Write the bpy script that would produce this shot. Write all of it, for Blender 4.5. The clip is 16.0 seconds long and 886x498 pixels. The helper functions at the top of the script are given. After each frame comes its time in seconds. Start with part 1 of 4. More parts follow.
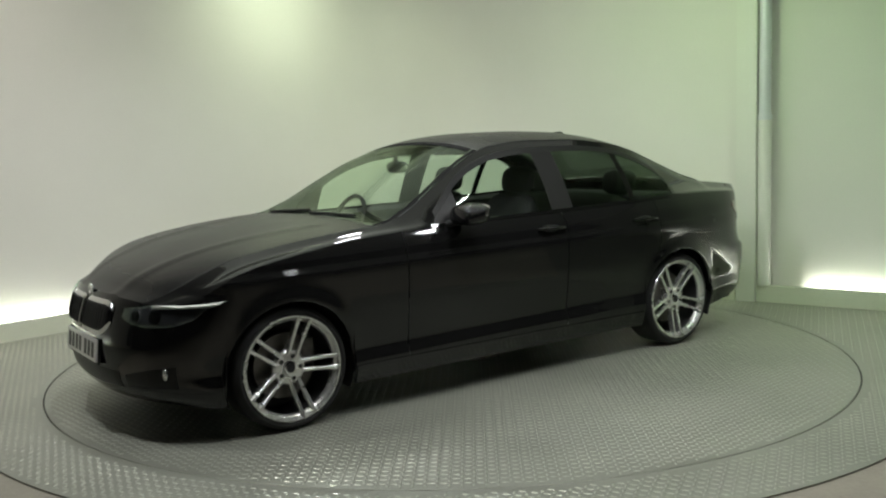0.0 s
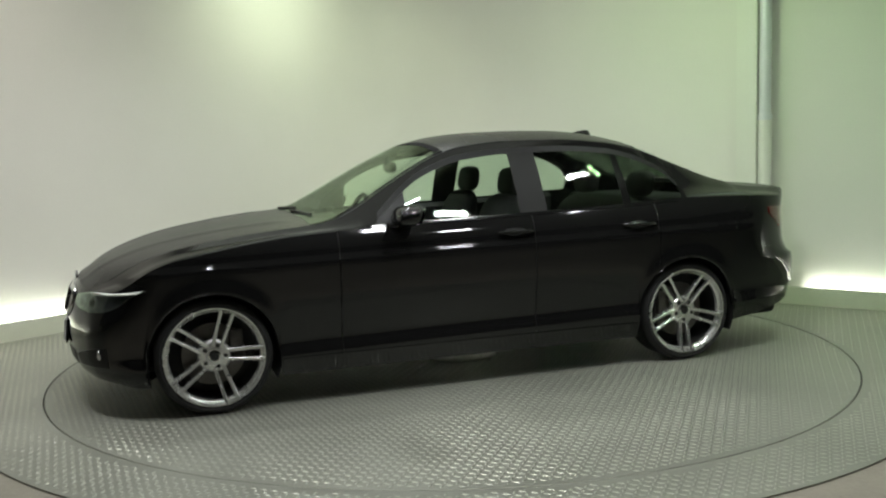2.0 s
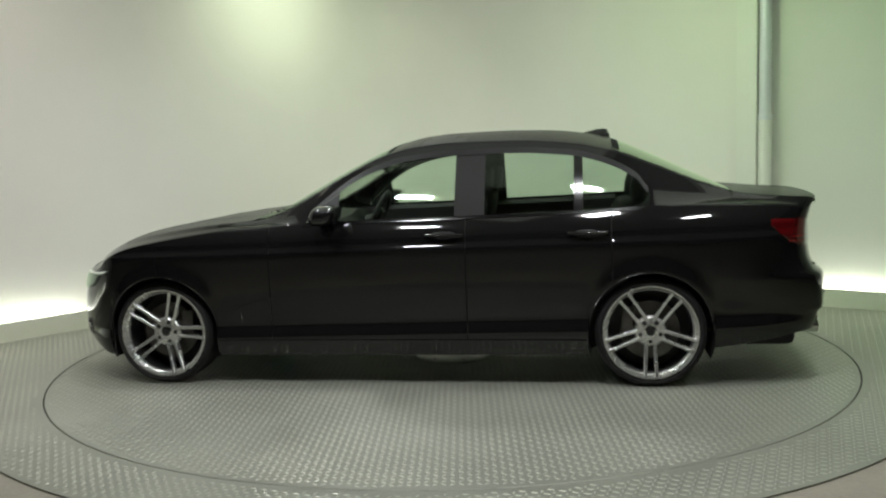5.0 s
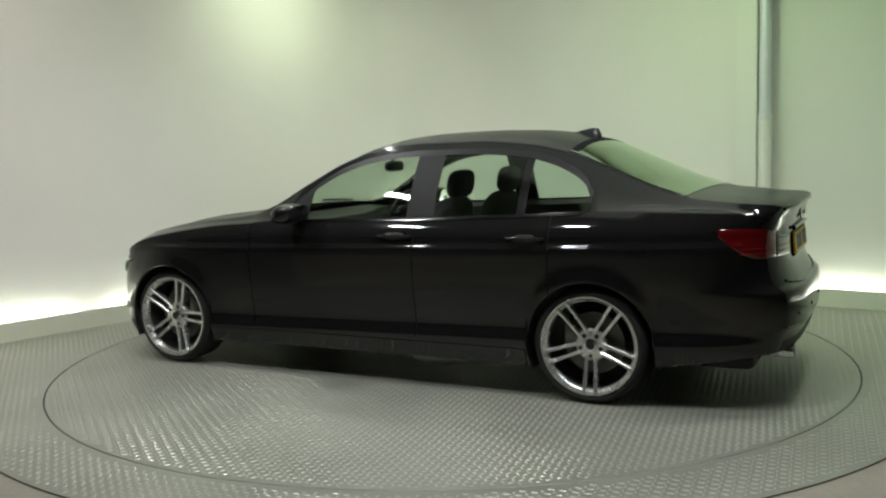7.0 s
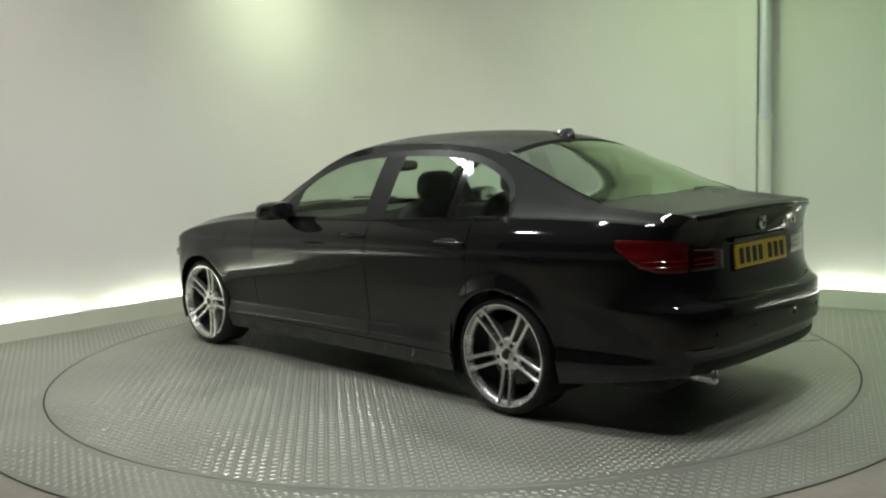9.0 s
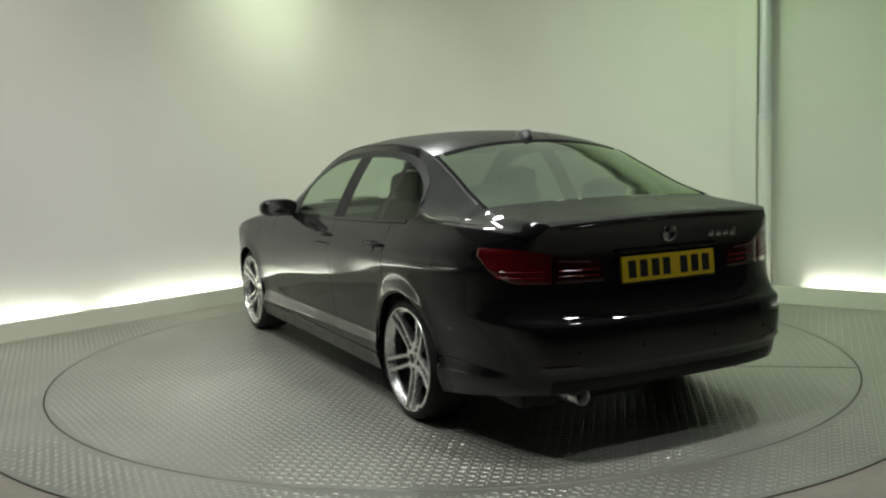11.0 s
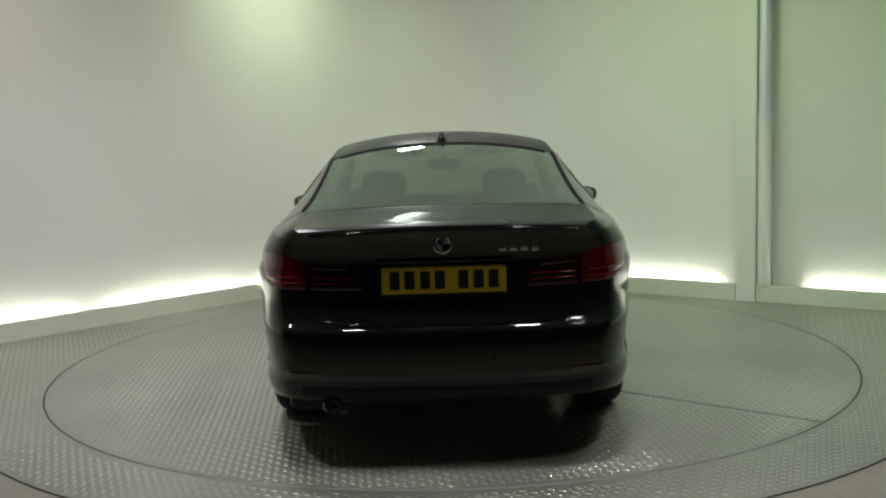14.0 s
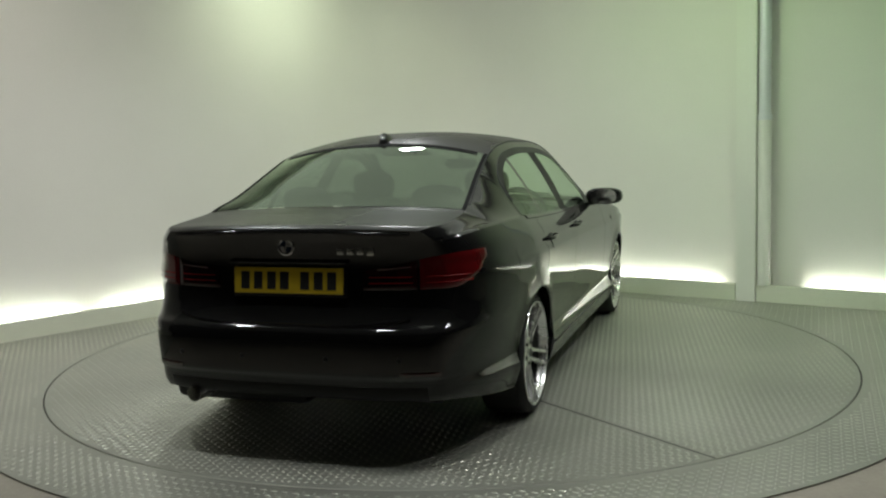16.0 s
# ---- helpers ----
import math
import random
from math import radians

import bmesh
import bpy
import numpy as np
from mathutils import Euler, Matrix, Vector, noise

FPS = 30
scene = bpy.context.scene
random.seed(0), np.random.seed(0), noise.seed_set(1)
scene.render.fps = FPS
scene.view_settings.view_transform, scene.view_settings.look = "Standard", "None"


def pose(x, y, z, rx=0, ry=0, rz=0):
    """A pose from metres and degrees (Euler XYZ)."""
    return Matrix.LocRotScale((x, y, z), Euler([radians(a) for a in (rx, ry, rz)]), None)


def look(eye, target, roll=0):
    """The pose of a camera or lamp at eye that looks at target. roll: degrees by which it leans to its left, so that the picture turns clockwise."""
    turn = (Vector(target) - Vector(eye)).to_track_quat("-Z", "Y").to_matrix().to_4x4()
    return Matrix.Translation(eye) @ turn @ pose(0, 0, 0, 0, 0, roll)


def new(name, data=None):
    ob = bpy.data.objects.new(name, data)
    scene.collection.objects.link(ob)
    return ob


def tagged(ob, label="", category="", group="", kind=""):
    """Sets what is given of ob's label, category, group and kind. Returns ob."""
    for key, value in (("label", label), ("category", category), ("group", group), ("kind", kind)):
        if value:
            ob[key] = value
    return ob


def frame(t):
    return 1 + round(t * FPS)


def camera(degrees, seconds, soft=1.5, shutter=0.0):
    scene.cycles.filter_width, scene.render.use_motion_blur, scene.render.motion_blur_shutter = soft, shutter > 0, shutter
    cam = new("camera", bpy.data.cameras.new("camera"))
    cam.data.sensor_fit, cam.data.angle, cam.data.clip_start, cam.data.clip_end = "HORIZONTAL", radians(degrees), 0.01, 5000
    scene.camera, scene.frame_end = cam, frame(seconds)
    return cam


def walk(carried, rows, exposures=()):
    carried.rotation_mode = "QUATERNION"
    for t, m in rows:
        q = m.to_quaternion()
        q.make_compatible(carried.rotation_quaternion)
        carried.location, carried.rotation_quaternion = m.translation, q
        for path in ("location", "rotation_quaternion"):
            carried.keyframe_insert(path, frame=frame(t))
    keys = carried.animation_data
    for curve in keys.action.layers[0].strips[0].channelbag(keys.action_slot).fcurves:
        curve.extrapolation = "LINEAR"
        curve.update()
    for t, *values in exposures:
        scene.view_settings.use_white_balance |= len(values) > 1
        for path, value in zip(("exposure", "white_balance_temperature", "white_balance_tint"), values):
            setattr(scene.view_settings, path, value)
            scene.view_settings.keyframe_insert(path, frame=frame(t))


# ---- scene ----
# The camera stands still on a stand in front of the turntable.
cam = camera(51.47, 16.0, soft=2.2)
EYE = (0.000, -5.971, 1.341)
AIM = (-0.0292, -0.0069, 0.6834)
VIEW = look(EYE, AIM, -1.776)
walk(cam, [(0.0, VIEW), (16.0, VIEW)], exposures=[(0.0, 0.29), (2.0, 0.32), (4.0, 0.34), (7.0, 0.29), (9.0, 0.26), (11.5, 0.10), (12.5, 0.04), (14.5, 0.06), (16.0, 0.12)])

# Heading of the turntable, seconds and degrees.
HEADING = [(0, 216.04), (0.5, 211.78), (1, 207.47), (1.5, 203.13), (2, 198.78), (2.5, 194.38), (3, 189.91), (3.5, 185.39), (4, 180.83), (6.5, 157.89), (7, 153.31), (7.5, 148.75), (8, 144.16), (8.5, 139.58), (9, 135.07), (11.5, 112.58), (12, 107.95), (12.5, 103.42), (13, 98.80), (13.5, 94.30), (14, 89.70), (14.5, 85.20), (15, 80.61), (15.5, 76.16), (16, 71.54)]

# ---- world and lights ----
world = bpy.data.worlds.new("world")
scene.world = world
world.use_nodes = True
world.node_tree.nodes["Background"].inputs[0].default_value = (0.5, 0.55, 0.5, 1)
world.node_tree.nodes["Background"].inputs[1].default_value = 0.02


def area_lamp(name, eye, target, watts, sx, sy, colour, spread=180, turn=0):
    data = bpy.data.lights.new(name, "AREA")
    data.shape, data.size, data.size_y = "RECTANGLE", sx, sy
    data.energy, data.color, data.spread = watts, colour, radians(spread)
    ob = new(name, data)
    ob.matrix_world = look(eye, target, turn)
    return ob


CEIL = 3.4
# One ceiling downlight close to the backdrop, then three added wall fills: x, y, aim, watts, colour.
LIGHT_AND_FILLS = [(-0.95, 2.05, (-1.6, 3.1, 2.1), 9.5, (0.86, 1.0, 0.70)), (1.3, 0.2, (2.2, 2.2, 1.0), 10.5, (0.66, 1.0, 0.46)),
            (-2.0, -0.6, (-4.2, 0.9, 1.4), 16.5, (1.0, 0.95, 0.89)), (2.5, -1.0, (3.9, 0.5, 0.2), 6.8, (0.52, 1.0, 0.44))]
for fx, fy, aim, watts, tint in LIGHT_AND_FILLS:
    area_lamp("ceiling_and_fill_lamp", (fx, fy, CEIL - 0.05), aim, watts, 0.34, 0.10, tint, 130)
# Unseen soft fill panel, added over the turntable to lift the whole room.
area_lamp("fill_panel_lamp", (0, 0.6, CEIL - 0.04), (0, 0.6, 0), 22, 4.2, 4.2, (0.93, 1.0, 0.87), 180, 43)
# White floodlights hung above the turntable and its front: x, y, watts.
FLOODS = [(-2.3, -1.5, 13.5), (-1.57, -0.35, 14.5), (-0.36, 0.80, 13), (0.66, -2.05, 14), (-0.9, -2.3, 12), (1.7, -2.6, 8), (2.2, -1.2, 12)]
for fx, fy, watts in FLOODS:
    area_lamp("flood_lamp", (fx, fy, CEIL - 0.32), (fx * 0.5, fy * 0.5, 0.2), watts, 0.30, 0.11, (0.95, 0.98, 0.98), 150)


# ---- materials ----
def material(name, colour, rough=0.5, metal=0.0, vary=0.12, scale=6.0, bump=0.0, fine=60.0, coat=0.0, spec=0.5):
    m = bpy.data.materials.new(name)
    m.use_nodes = True
    nt = m.node_tree
    b = nt.nodes["Principled BSDF"]
    b.inputs["Roughness"].default_value, b.inputs["Metallic"].default_value = rough, metal
    b.inputs["Coat Weight"].default_value, b.inputs["Coat Roughness"].default_value = coat, 0.03
    b.inputs["Specular IOR Level"].default_value = spec
    tc = nt.nodes.new("ShaderNodeTexCoord")
    n1, n2 = nt.nodes.new("ShaderNodeTexNoise"), nt.nodes.new("ShaderNodeTexNoise")
    n1.inputs["Scale"].default_value, n2.inputs["Scale"].default_value = scale * 0.25, fine
    n1.inputs["Detail"].default_value, n2.inputs["Detail"].default_value = 5, 3
    for n in (n1, n2):
        nt.links.new(tc.outputs["Object"], n.inputs["Vector"])
    add = nt.nodes.new("ShaderNodeMath")
    add.operation = "MULTIPLY_ADD"
    add.inputs[1].default_value = 0.35
    nt.links.new(n2.outputs["Fac"], add.inputs[0])
    nt.links.new(n1.outputs["Fac"], add.inputs[2])
    ramp = nt.nodes.new("ShaderNodeMapRange")
    ramp.inputs["From Min"].default_value, ramp.inputs["From Max"].default_value = 0.4, 0.95
    ramp.inputs["To Min"].default_value, ramp.inputs["To Max"].default_value = 1 - vary, 1 + vary
    nt.links.new(add.outputs[0], ramp.inputs["Value"])
    mul = nt.nodes.new("ShaderNodeVectorMath")
    mul.operation = "SCALE"
    mul.inputs[0].default_value = colour
    nt.links.new(ramp.outputs[0], mul.inputs["Scale"])
    nt.links.new(mul.outputs[0], b.inputs["Base Color"])
    if vary > 0:
        rr = nt.nodes.new("ShaderNodeMapRange")
        rr.inputs["To Min"].default_value, rr.inputs["To Max"].default_value = rough * (1 - vary), min(1, rough * (1 + vary))
        nt.links.new(n1.outputs["Fac"], rr.inputs["Value"])
        nt.links.new(rr.outputs[0], b.inputs["Roughness"])
    if bump:
        bp = nt.nodes.new("ShaderNodeBump")
        bp.inputs["Strength"].default_value, bp.inputs["Distance"].default_value = bump, 0.002
        nt.links.new(n2.outputs["Fac"], bp.inputs["Height"])
        nt.links.new(bp.outputs[0], b.inputs["Normal"])
    return m


def glow(name, colour, strength):
    m = bpy.data.materials.new(name)
    m.use_nodes = True
    b = m.node_tree.nodes["Principled BSDF"]
    b.inputs["Base Color"].default_value = (*colour, 1)
    b.inputs["Emission Color"].default_value, b.inputs["Emission Strength"].default_value = (*colour, 1), strength
    return m


def pane_glass(name, colour, gloss=1.0, rough=0.02, graze=0.9):
    """Thin glazing: clear with a tint, mirrored at grazing angles."""
    m = bpy.data.materials.new(name)
    m.use_nodes = True
    nt = m.node_tree
    nt.nodes.remove(nt.nodes["Principled BSDF"])
    tr, gl = nt.nodes.new("ShaderNodeBsdfTransparent"), nt.nodes.new("ShaderNodeBsdfGlossy")
    tr.inputs[0].default_value = (*colour, 1)
    gl.inputs["Roughness"].default_value, gl.inputs["Color"].default_value = rough, (0.86, 1.0, 0.84, 1)
    lw, mix = nt.nodes.new("ShaderNodeLayerWeight"), nt.nodes.new("ShaderNodeMixShader")
    lw.inputs["Blend"].default_value = 0.5
    power, curve = nt.nodes.new("ShaderNodeMath"), nt.nodes.new("ShaderNodeMath")
    power.operation, curve.operation = "POWER", "MULTIPLY_ADD"
    power.inputs[1].default_value = 4.0
    curve.inputs[1].default_value, curve.inputs[2].default_value = graze, 0.075 * gloss
    curve.use_clamp = True
    nt.links.new(lw.outputs["Facing"], power.inputs[0])
    nt.links.new(power.outputs[0], curve.inputs[0])
    nt.links.new(curve.outputs[0], mix.inputs[0])
    nt.links.new(tr.outputs[0], mix.inputs[1])
    nt.links.new(gl.outputs[0], mix.inputs[2])
    nt.links.new(mix.outputs[0], nt.nodes["Material Output"].inputs["Surface"])
    return m


WALL = material("wall_paint", (0.72, 0.71, 0.65), 0.75, vary=0.07, scale=2, bump=0.15, fine=120)
PLINTH = material("plinth_paint", (0.66, 0.68, 0.55), 0.55, vary=0.08, scale=5, bump=0.1)
PILLAR = material("pillar_paint", (0.72, 0.72, 0.65), 0.5, vary=0.05, scale=4)
DARKWALL = material("unseen_dark_wall", (0.028, 0.028, 0.029), 0.95, vary=0.2, scale=3, bump=0.3)
CEILM = material("ceiling_paint", (0.25, 0.25, 0.23), 0.9, vary=0.08)
STEEL = material("tread_plate", (0.30, 0.306, 0.256), 0.46, metal=0.35, vary=0.26, scale=4, bump=0.25, fine=90)
STUD = material("worn_stud", (0.46, 0.465, 0.395), 0.32, metal=0.55, vary=0.34, scale=3, bump=0.2)
COVER = material("worn_steel_cover", (0.72, 0.72, 0.66), 0.30, metal=0.9, vary=0.2, scale=8, bump=0.1)
CONC = material("bare_floor", (0.34, 0.31, 0.25), 0.7, vary=0.25, scale=4, bump=0.5)
SEAM = material("seam_dirt", (0.02, 0.02, 0.018), 0.8)
PIPE = material("grey_conduit", (0.64, 0.66, 0.67), 0.4, metal=0.3, vary=0.1)
TUBE = glow("cool_tube", (0.95, 1.0, 0.98), 23.0)
PAINT = material("black_paint", (0.007, 0.007, 0.0072), 0.055, vary=0.15, scale=3, spec=0.6)


def dust(m, share):
    """A thin film of dust that dulls the gloss a little, unevenly."""
    nt = m.node_tree
    film, mix, n = nt.nodes.new("ShaderNodeBsdfDiffuse"), nt.nodes.new("ShaderNodeMixShader"), nt.nodes.new("ShaderNodeTexNoise")
    film.inputs["Color"].default_value = (0.022, 0.022, 0.020, 1)
    n.inputs["Scale"].default_value, n.inputs["Detail"].default_value = 3.0, 6
    tc, rng = nt.nodes.new("ShaderNodeTexCoord"), nt.nodes.new("ShaderNodeMapRange")
    rng.inputs["To Min"].default_value, rng.inputs["To Max"].default_value = share * 0.75, share * 1.25
    nt.links.new(tc.outputs["Object"], n.inputs["Vector"])
    nt.links.new(n.outputs["Fac"], rng.inputs["Value"])
    nt.links.new(rng.outputs[0], mix.inputs[0])
    nt.links.new(nt.nodes["Principled BSDF"].outputs[0], mix.inputs[1])
    nt.links.new(film.outputs[0], mix.inputs[2])
    nt.links.new(mix.outputs[0], nt.nodes["Material Output"].inputs["Surface"])


dust(PAINT, 0.08)
HAZY = material("dusty_black_paint", (0.007, 0.007, 0.0072), 0.27, vary=0.2, scale=3, spec=0.6)
dust(HAZY, 0.30)
TRIM = material("black_trim", (0.010, 0.010, 0.010), 0.42, vary=0.15, scale=20, bump=0.15, spec=0.25)
GLOSS = material("gloss_black_trim", (0.005, 0.005, 0.005), 0.12, vary=0.1)
PILLARTRIM = material("satin_black_pillar", (0.014, 0.014, 0.013), 0.55, vary=0.15, scale=20, spec=0.2)
FRIT = material("black_ceramic_edge", (0.006, 0.006, 0.006), 0.8, vary=0.1, spec=0.08)
RUBBER = material("tyre_rubber", (0.012, 0.012, 0.012), 0.8, vary=0.25, scale=20, bump=0.4, fine=150)
ALLOY = material("silver_alloy", (0.74, 0.74, 0.72), 0.27, metal=0.85, vary=0.1, scale=20)
BARREL = material("dark_barrel", (0.05, 0.05, 0.05), 0.5, metal=0.5, vary=0.3, scale=20)
DISC = material("brake_disc_iron", (0.16, 0.15, 0.14), 0.45, metal=0.9, vary=0.25, scale=30)
CHROME = material("chrome", (0.75, 0.75, 0.76), 0.12, metal=1.0, vary=0.08, scale=20)
CLOTH = material("dark_leather", (0.010, 0.010, 0.0105), 0.75, vary=0.2, scale=12, bump=0.4)
GREYCLOTH = material("grey_headlining", (0.16, 0.155, 0.14), 0.9, vary=0.1)
GLASS = pane_glass("window_glass", (0.76, 0.85, 0.77), 0.6, graze=0.6)
SCREEN = pane_glass("screen_glass", (0.72, 0.80, 0.72), 0.9, graze=0.4)
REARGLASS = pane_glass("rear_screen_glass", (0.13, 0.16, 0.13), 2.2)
LENS = pane_glass("lamp_lens", (0.85, 0.87, 0.88), 1.0)
RED = material("red_lens", (0.105, 0.004, 0.005), 0.12, vary=0.1, scale=20, coat=1.0)
DARKRED = material("smoked_red_lens", (0.030, 0.002, 0.003), 0.12, vary=0.1, scale=20, coat=1.0)
YELLOW = material("plate_yellow", (0.62, 0.44, 0.02), 0.45, vary=0.06, scale=20)
WHITE = material("plate_white", (0.72, 0.72, 0.70), 0.45, vary=0.06, scale=20)
INK = material("plate_black", (0.01, 0.01, 0.01), 0.5)
BLUE = material("badge_blue", (0.006, 0.011, 0.028), 0.25)


# ---- mesh helpers ----
def part(name, bm, mat, parent=None, label="", smooth=True, kind=""):
    me = bpy.data.meshes.new(name)
    bm.normal_update()
    bm.to_mesh(me)
    bm.free()
    if smooth:
        for poly in me.polygons:
            poly.use_smooth = True
        me.set_sharp_from_angle(angle=radians(45))
    me.materials.append(mat)
    ob = new(name, me)
    ob.parent = parent
    return tagged(ob, label=label, kind=kind)


def sharp(ob, degrees=35):
    """Smooth shading with hard edges above an angle."""
    ob.data.set_sharp_from_angle(angle=radians(degrees))
    return ob


def add_box(bm, cx, cy, cz, sx, sy, sz, turn=None, bevel=0.0):
    made = bmesh.ops.create_cube(bm, size=1.0)["verts"]
    m = Matrix.Translation((cx, cy, cz)) @ (turn.to_4x4() if turn else Matrix()) @ Matrix.Diagonal((sx, sy, sz, 1))
    bmesh.ops.transform(bm, matrix=m, verts=made)
    if bevel:
        edges = list({e for v in made for e in v.link_edges})
        bmesh.ops.bevel(bm, geom=edges, offset=bevel, segments=2, affect="EDGES", profile=0.5)
    return bm


def box(cx, cy, cz, sx, sy, sz, turn=None, bevel=0.0):
    return add_box(bmesh.new(), cx, cy, cz, sx, sy, sz, turn, bevel)


def grid_faces(bm, rows, wrap=False):
    """Quads between rows of points; degenerate ones are dropped."""
    vs = [[bm.verts.new(p) for p in r] for r in rows]
    for i in range(len(vs) - 1):
        n = len(vs[i])
        for j in range(n if wrap else n - 1):
            k = (j + 1) % n
            bm.faces.new((vs[i][j], vs[i][k], vs[i + 1][k], vs[i + 1][j]))
    return vs


def lathe(bm, profile, axis="y", n=64, centre=(0, 0, 0), close=False):
    """Turn a profile of (radius, along) about an axis through centre."""
    rows = []
    for r, a in profile:
        row = []
        for i in range(n):
            c, s = r * math.cos(2 * math.pi * i / n), r * math.sin(2 * math.pi * i / n)
            p = (c, a, s) if axis == "y" else (c, s, a) if axis == "z" else (a, c, s)
            row.append(Vector(p) + Vector(centre))
        rows.append(row)
    if close:
        rows.append(rows[0])
    grid_faces(bm, rows, wrap=True)
    bmesh.ops.remove_doubles(bm, verts=bm.verts, dist=1e-5)
    bmesh.ops.recalc_face_normals(bm, faces=bm.faces)
    return bm


def solid_path(bm, path, thick_in, thick_out, z0, z1, close=False):
    """An upright slab along a plan polyline; thick_out lies to the left of the way."""
    pts = [Vector((x, y)) for x, y in path]
    n = len(pts)
    left = []
    for i in range(n):
        a, b = pts[max(i - 1, 0)], pts[min(i + 1, n - 1)]
        d = (b - a).normalized()
        left.append(Vector((-d.y, d.x)))
    rings = []
    for p, q in zip(pts, left):
        i, o = p - q * thick_in, p + q * thick_out
        rings.append([(i.x, i.y, z0), (i.x, i.y, z1), (o.x, o.y, z1), (o.x, o.y, z0)])
    vs = grid_faces(bm, rings, wrap=True)
    bm.faces.new(vs[0])
    bm.faces.new(vs[-1][::-1])
    bmesh.ops.recalc_face_normals(bm, faces=bm.faces)
    return bm


def interp(x, table):
    """Smooth (monotone) interpolation of a table of (x, y)."""
    xs, ys = [p[0] for p in table], [p[1] for p in table]
    if xs[0] > xs[-1]:
        xs, ys = xs[::-1], ys[::-1]
    if x <= xs[0]:
        return ys[0]
    if x >= xs[-1]:
        return ys[-1]
    n = len(xs)
    i = max(k for k in range(n - 1) if xs[k] <= x)
    sl = [(ys[k + 1] - ys[k]) / (xs[k + 1] - xs[k]) for k in range(n - 1)]

    def tangent(k):
        if k == 0:
            return sl[0]
        if k == n - 1:
            return sl[-1]
        if sl[k - 1] * sl[k] <= 0:
            return 0.0
        h0, h1 = xs[k] - xs[k - 1], xs[k + 1] - xs[k]
        return 3 * (h0 + h1) / ((2 * h1 + h0) / sl[k - 1] + (h1 + 2 * h0) / sl[k])
    h = xs[i + 1] - xs[i]
    t = (x - xs[i]) / h
    a, b = tangent(i) * h, tangent(i + 1) * h
    return ((2 * t ** 3 - 3 * t ** 2 + 1) * ys[i] + (t ** 3 - 2 * t ** 2 + t) * a
            + (-2 * t ** 3 + 3 * t ** 2) * ys[i + 1] + (t ** 3 - t ** 2) * b)


# ---- the room ----
CORNER = Vector((-0.55, 3.75))
LEFT_WAY, RIGHT_WAY = Vector((-0.676, -0.737)), Vector((0.808, -0.589))


def run(d_left, d_right, offset, fillet=0.7, steps=10):
    """Plan line of the backdrop from d_left metres along one side to d_right along the other, shifted away from the turntable."""
    nl, nr = Vector((-0.737, 0.676)), Vector((0.589, 0.808))
    # the shifted corner
    a, b = CORNER + nl * offset, CORNER + nr * offset
    det = LEFT_WAY.x * -RIGHT_WAY.y + RIGHT_WAY.x * LEFT_WAY.y
    k = ((b.x - a.x) * -RIGHT_WAY.y + RIGHT_WAY.x * (b.y - a.y)) / det
    c = a + LEFT_WAY * k
    pts = [c + LEFT_WAY * d_left]
    p0, p2 = c + LEFT_WAY * fillet, c + RIGHT_WAY * fillet
    for i in range(steps + 1):
        t = i / steps
        pts.append(p0 * (1 - t) ** 2 + c * 2 * t * (1 - t) + p2 * t * t)
    pts.append(c + RIGHT_WAY * d_right)
    return [(p.x, p.y) for p in pts]


def on_right(d, offset=0.0):
    p = CORNER + RIGHT_WAY * d + Vector((0.589, 0.808)) * offset
    return (p.x, p.y)


def on_left(d, offset=0.0):
    p = CORNER + LEFT_WAY * d + Vector((-0.737, 0.676)) * offset
    return (p.x, p.y)


PILL0, PILL1, PANEL2 = 3.635, 3.80, 4.12   # along the second side: pillar and the next panel
WALLSET = 0.15
tagged(sharp(part("wall_backdrop", solid_path(bmesh.new(), run(8.0, PILL1 + 0.02, WALLSET), 0, 0.1, 0.0, CEIL), WALL)),
       "pale painted studio backdrop wall with rounded corner", "wall", kind="structure")
tagged(sharp(part("wall_side", solid_path(bmesh.new(), [on_right(PANEL2, WALLSET), on_right(9.0, WALLSET)], 0, 0.1, 0.0, CEIL), WALL)),
       "pale painted studio wall beside the pillar", "wall", kind="structure")
tagged(sharp(part("wall_recess", solid_path(bmesh.new(), [on_right(PILL1 + 0.002, 0.185), on_right(PANEL2 - 0.002, 0.185)], 0, 0.1, 0.0, CEIL), WALL)),
       "shaded recessed wall strip behind the conduit", "wall", kind="structure")
tagged(sharp(part("plinth_back", solid_path(bmesh.new(), run(8.0, PILL0 - 0.004, 0.0), 0, 0.045, 0.0, 0.14), PLINTH)),
       "pale green painted low plinth along the backdrop", "plinth", kind="structure")
tagged(sharp(part("plinth_side", solid_path(bmesh.new(), [on_right(PILL1 + 0.004, 0.012), on_right(9.0, 0.012)], 0, 0.045, 0.0, 0.14), PLINTH)),
       "pale green painted low plinth along the side wall", "plinth", kind="structure")


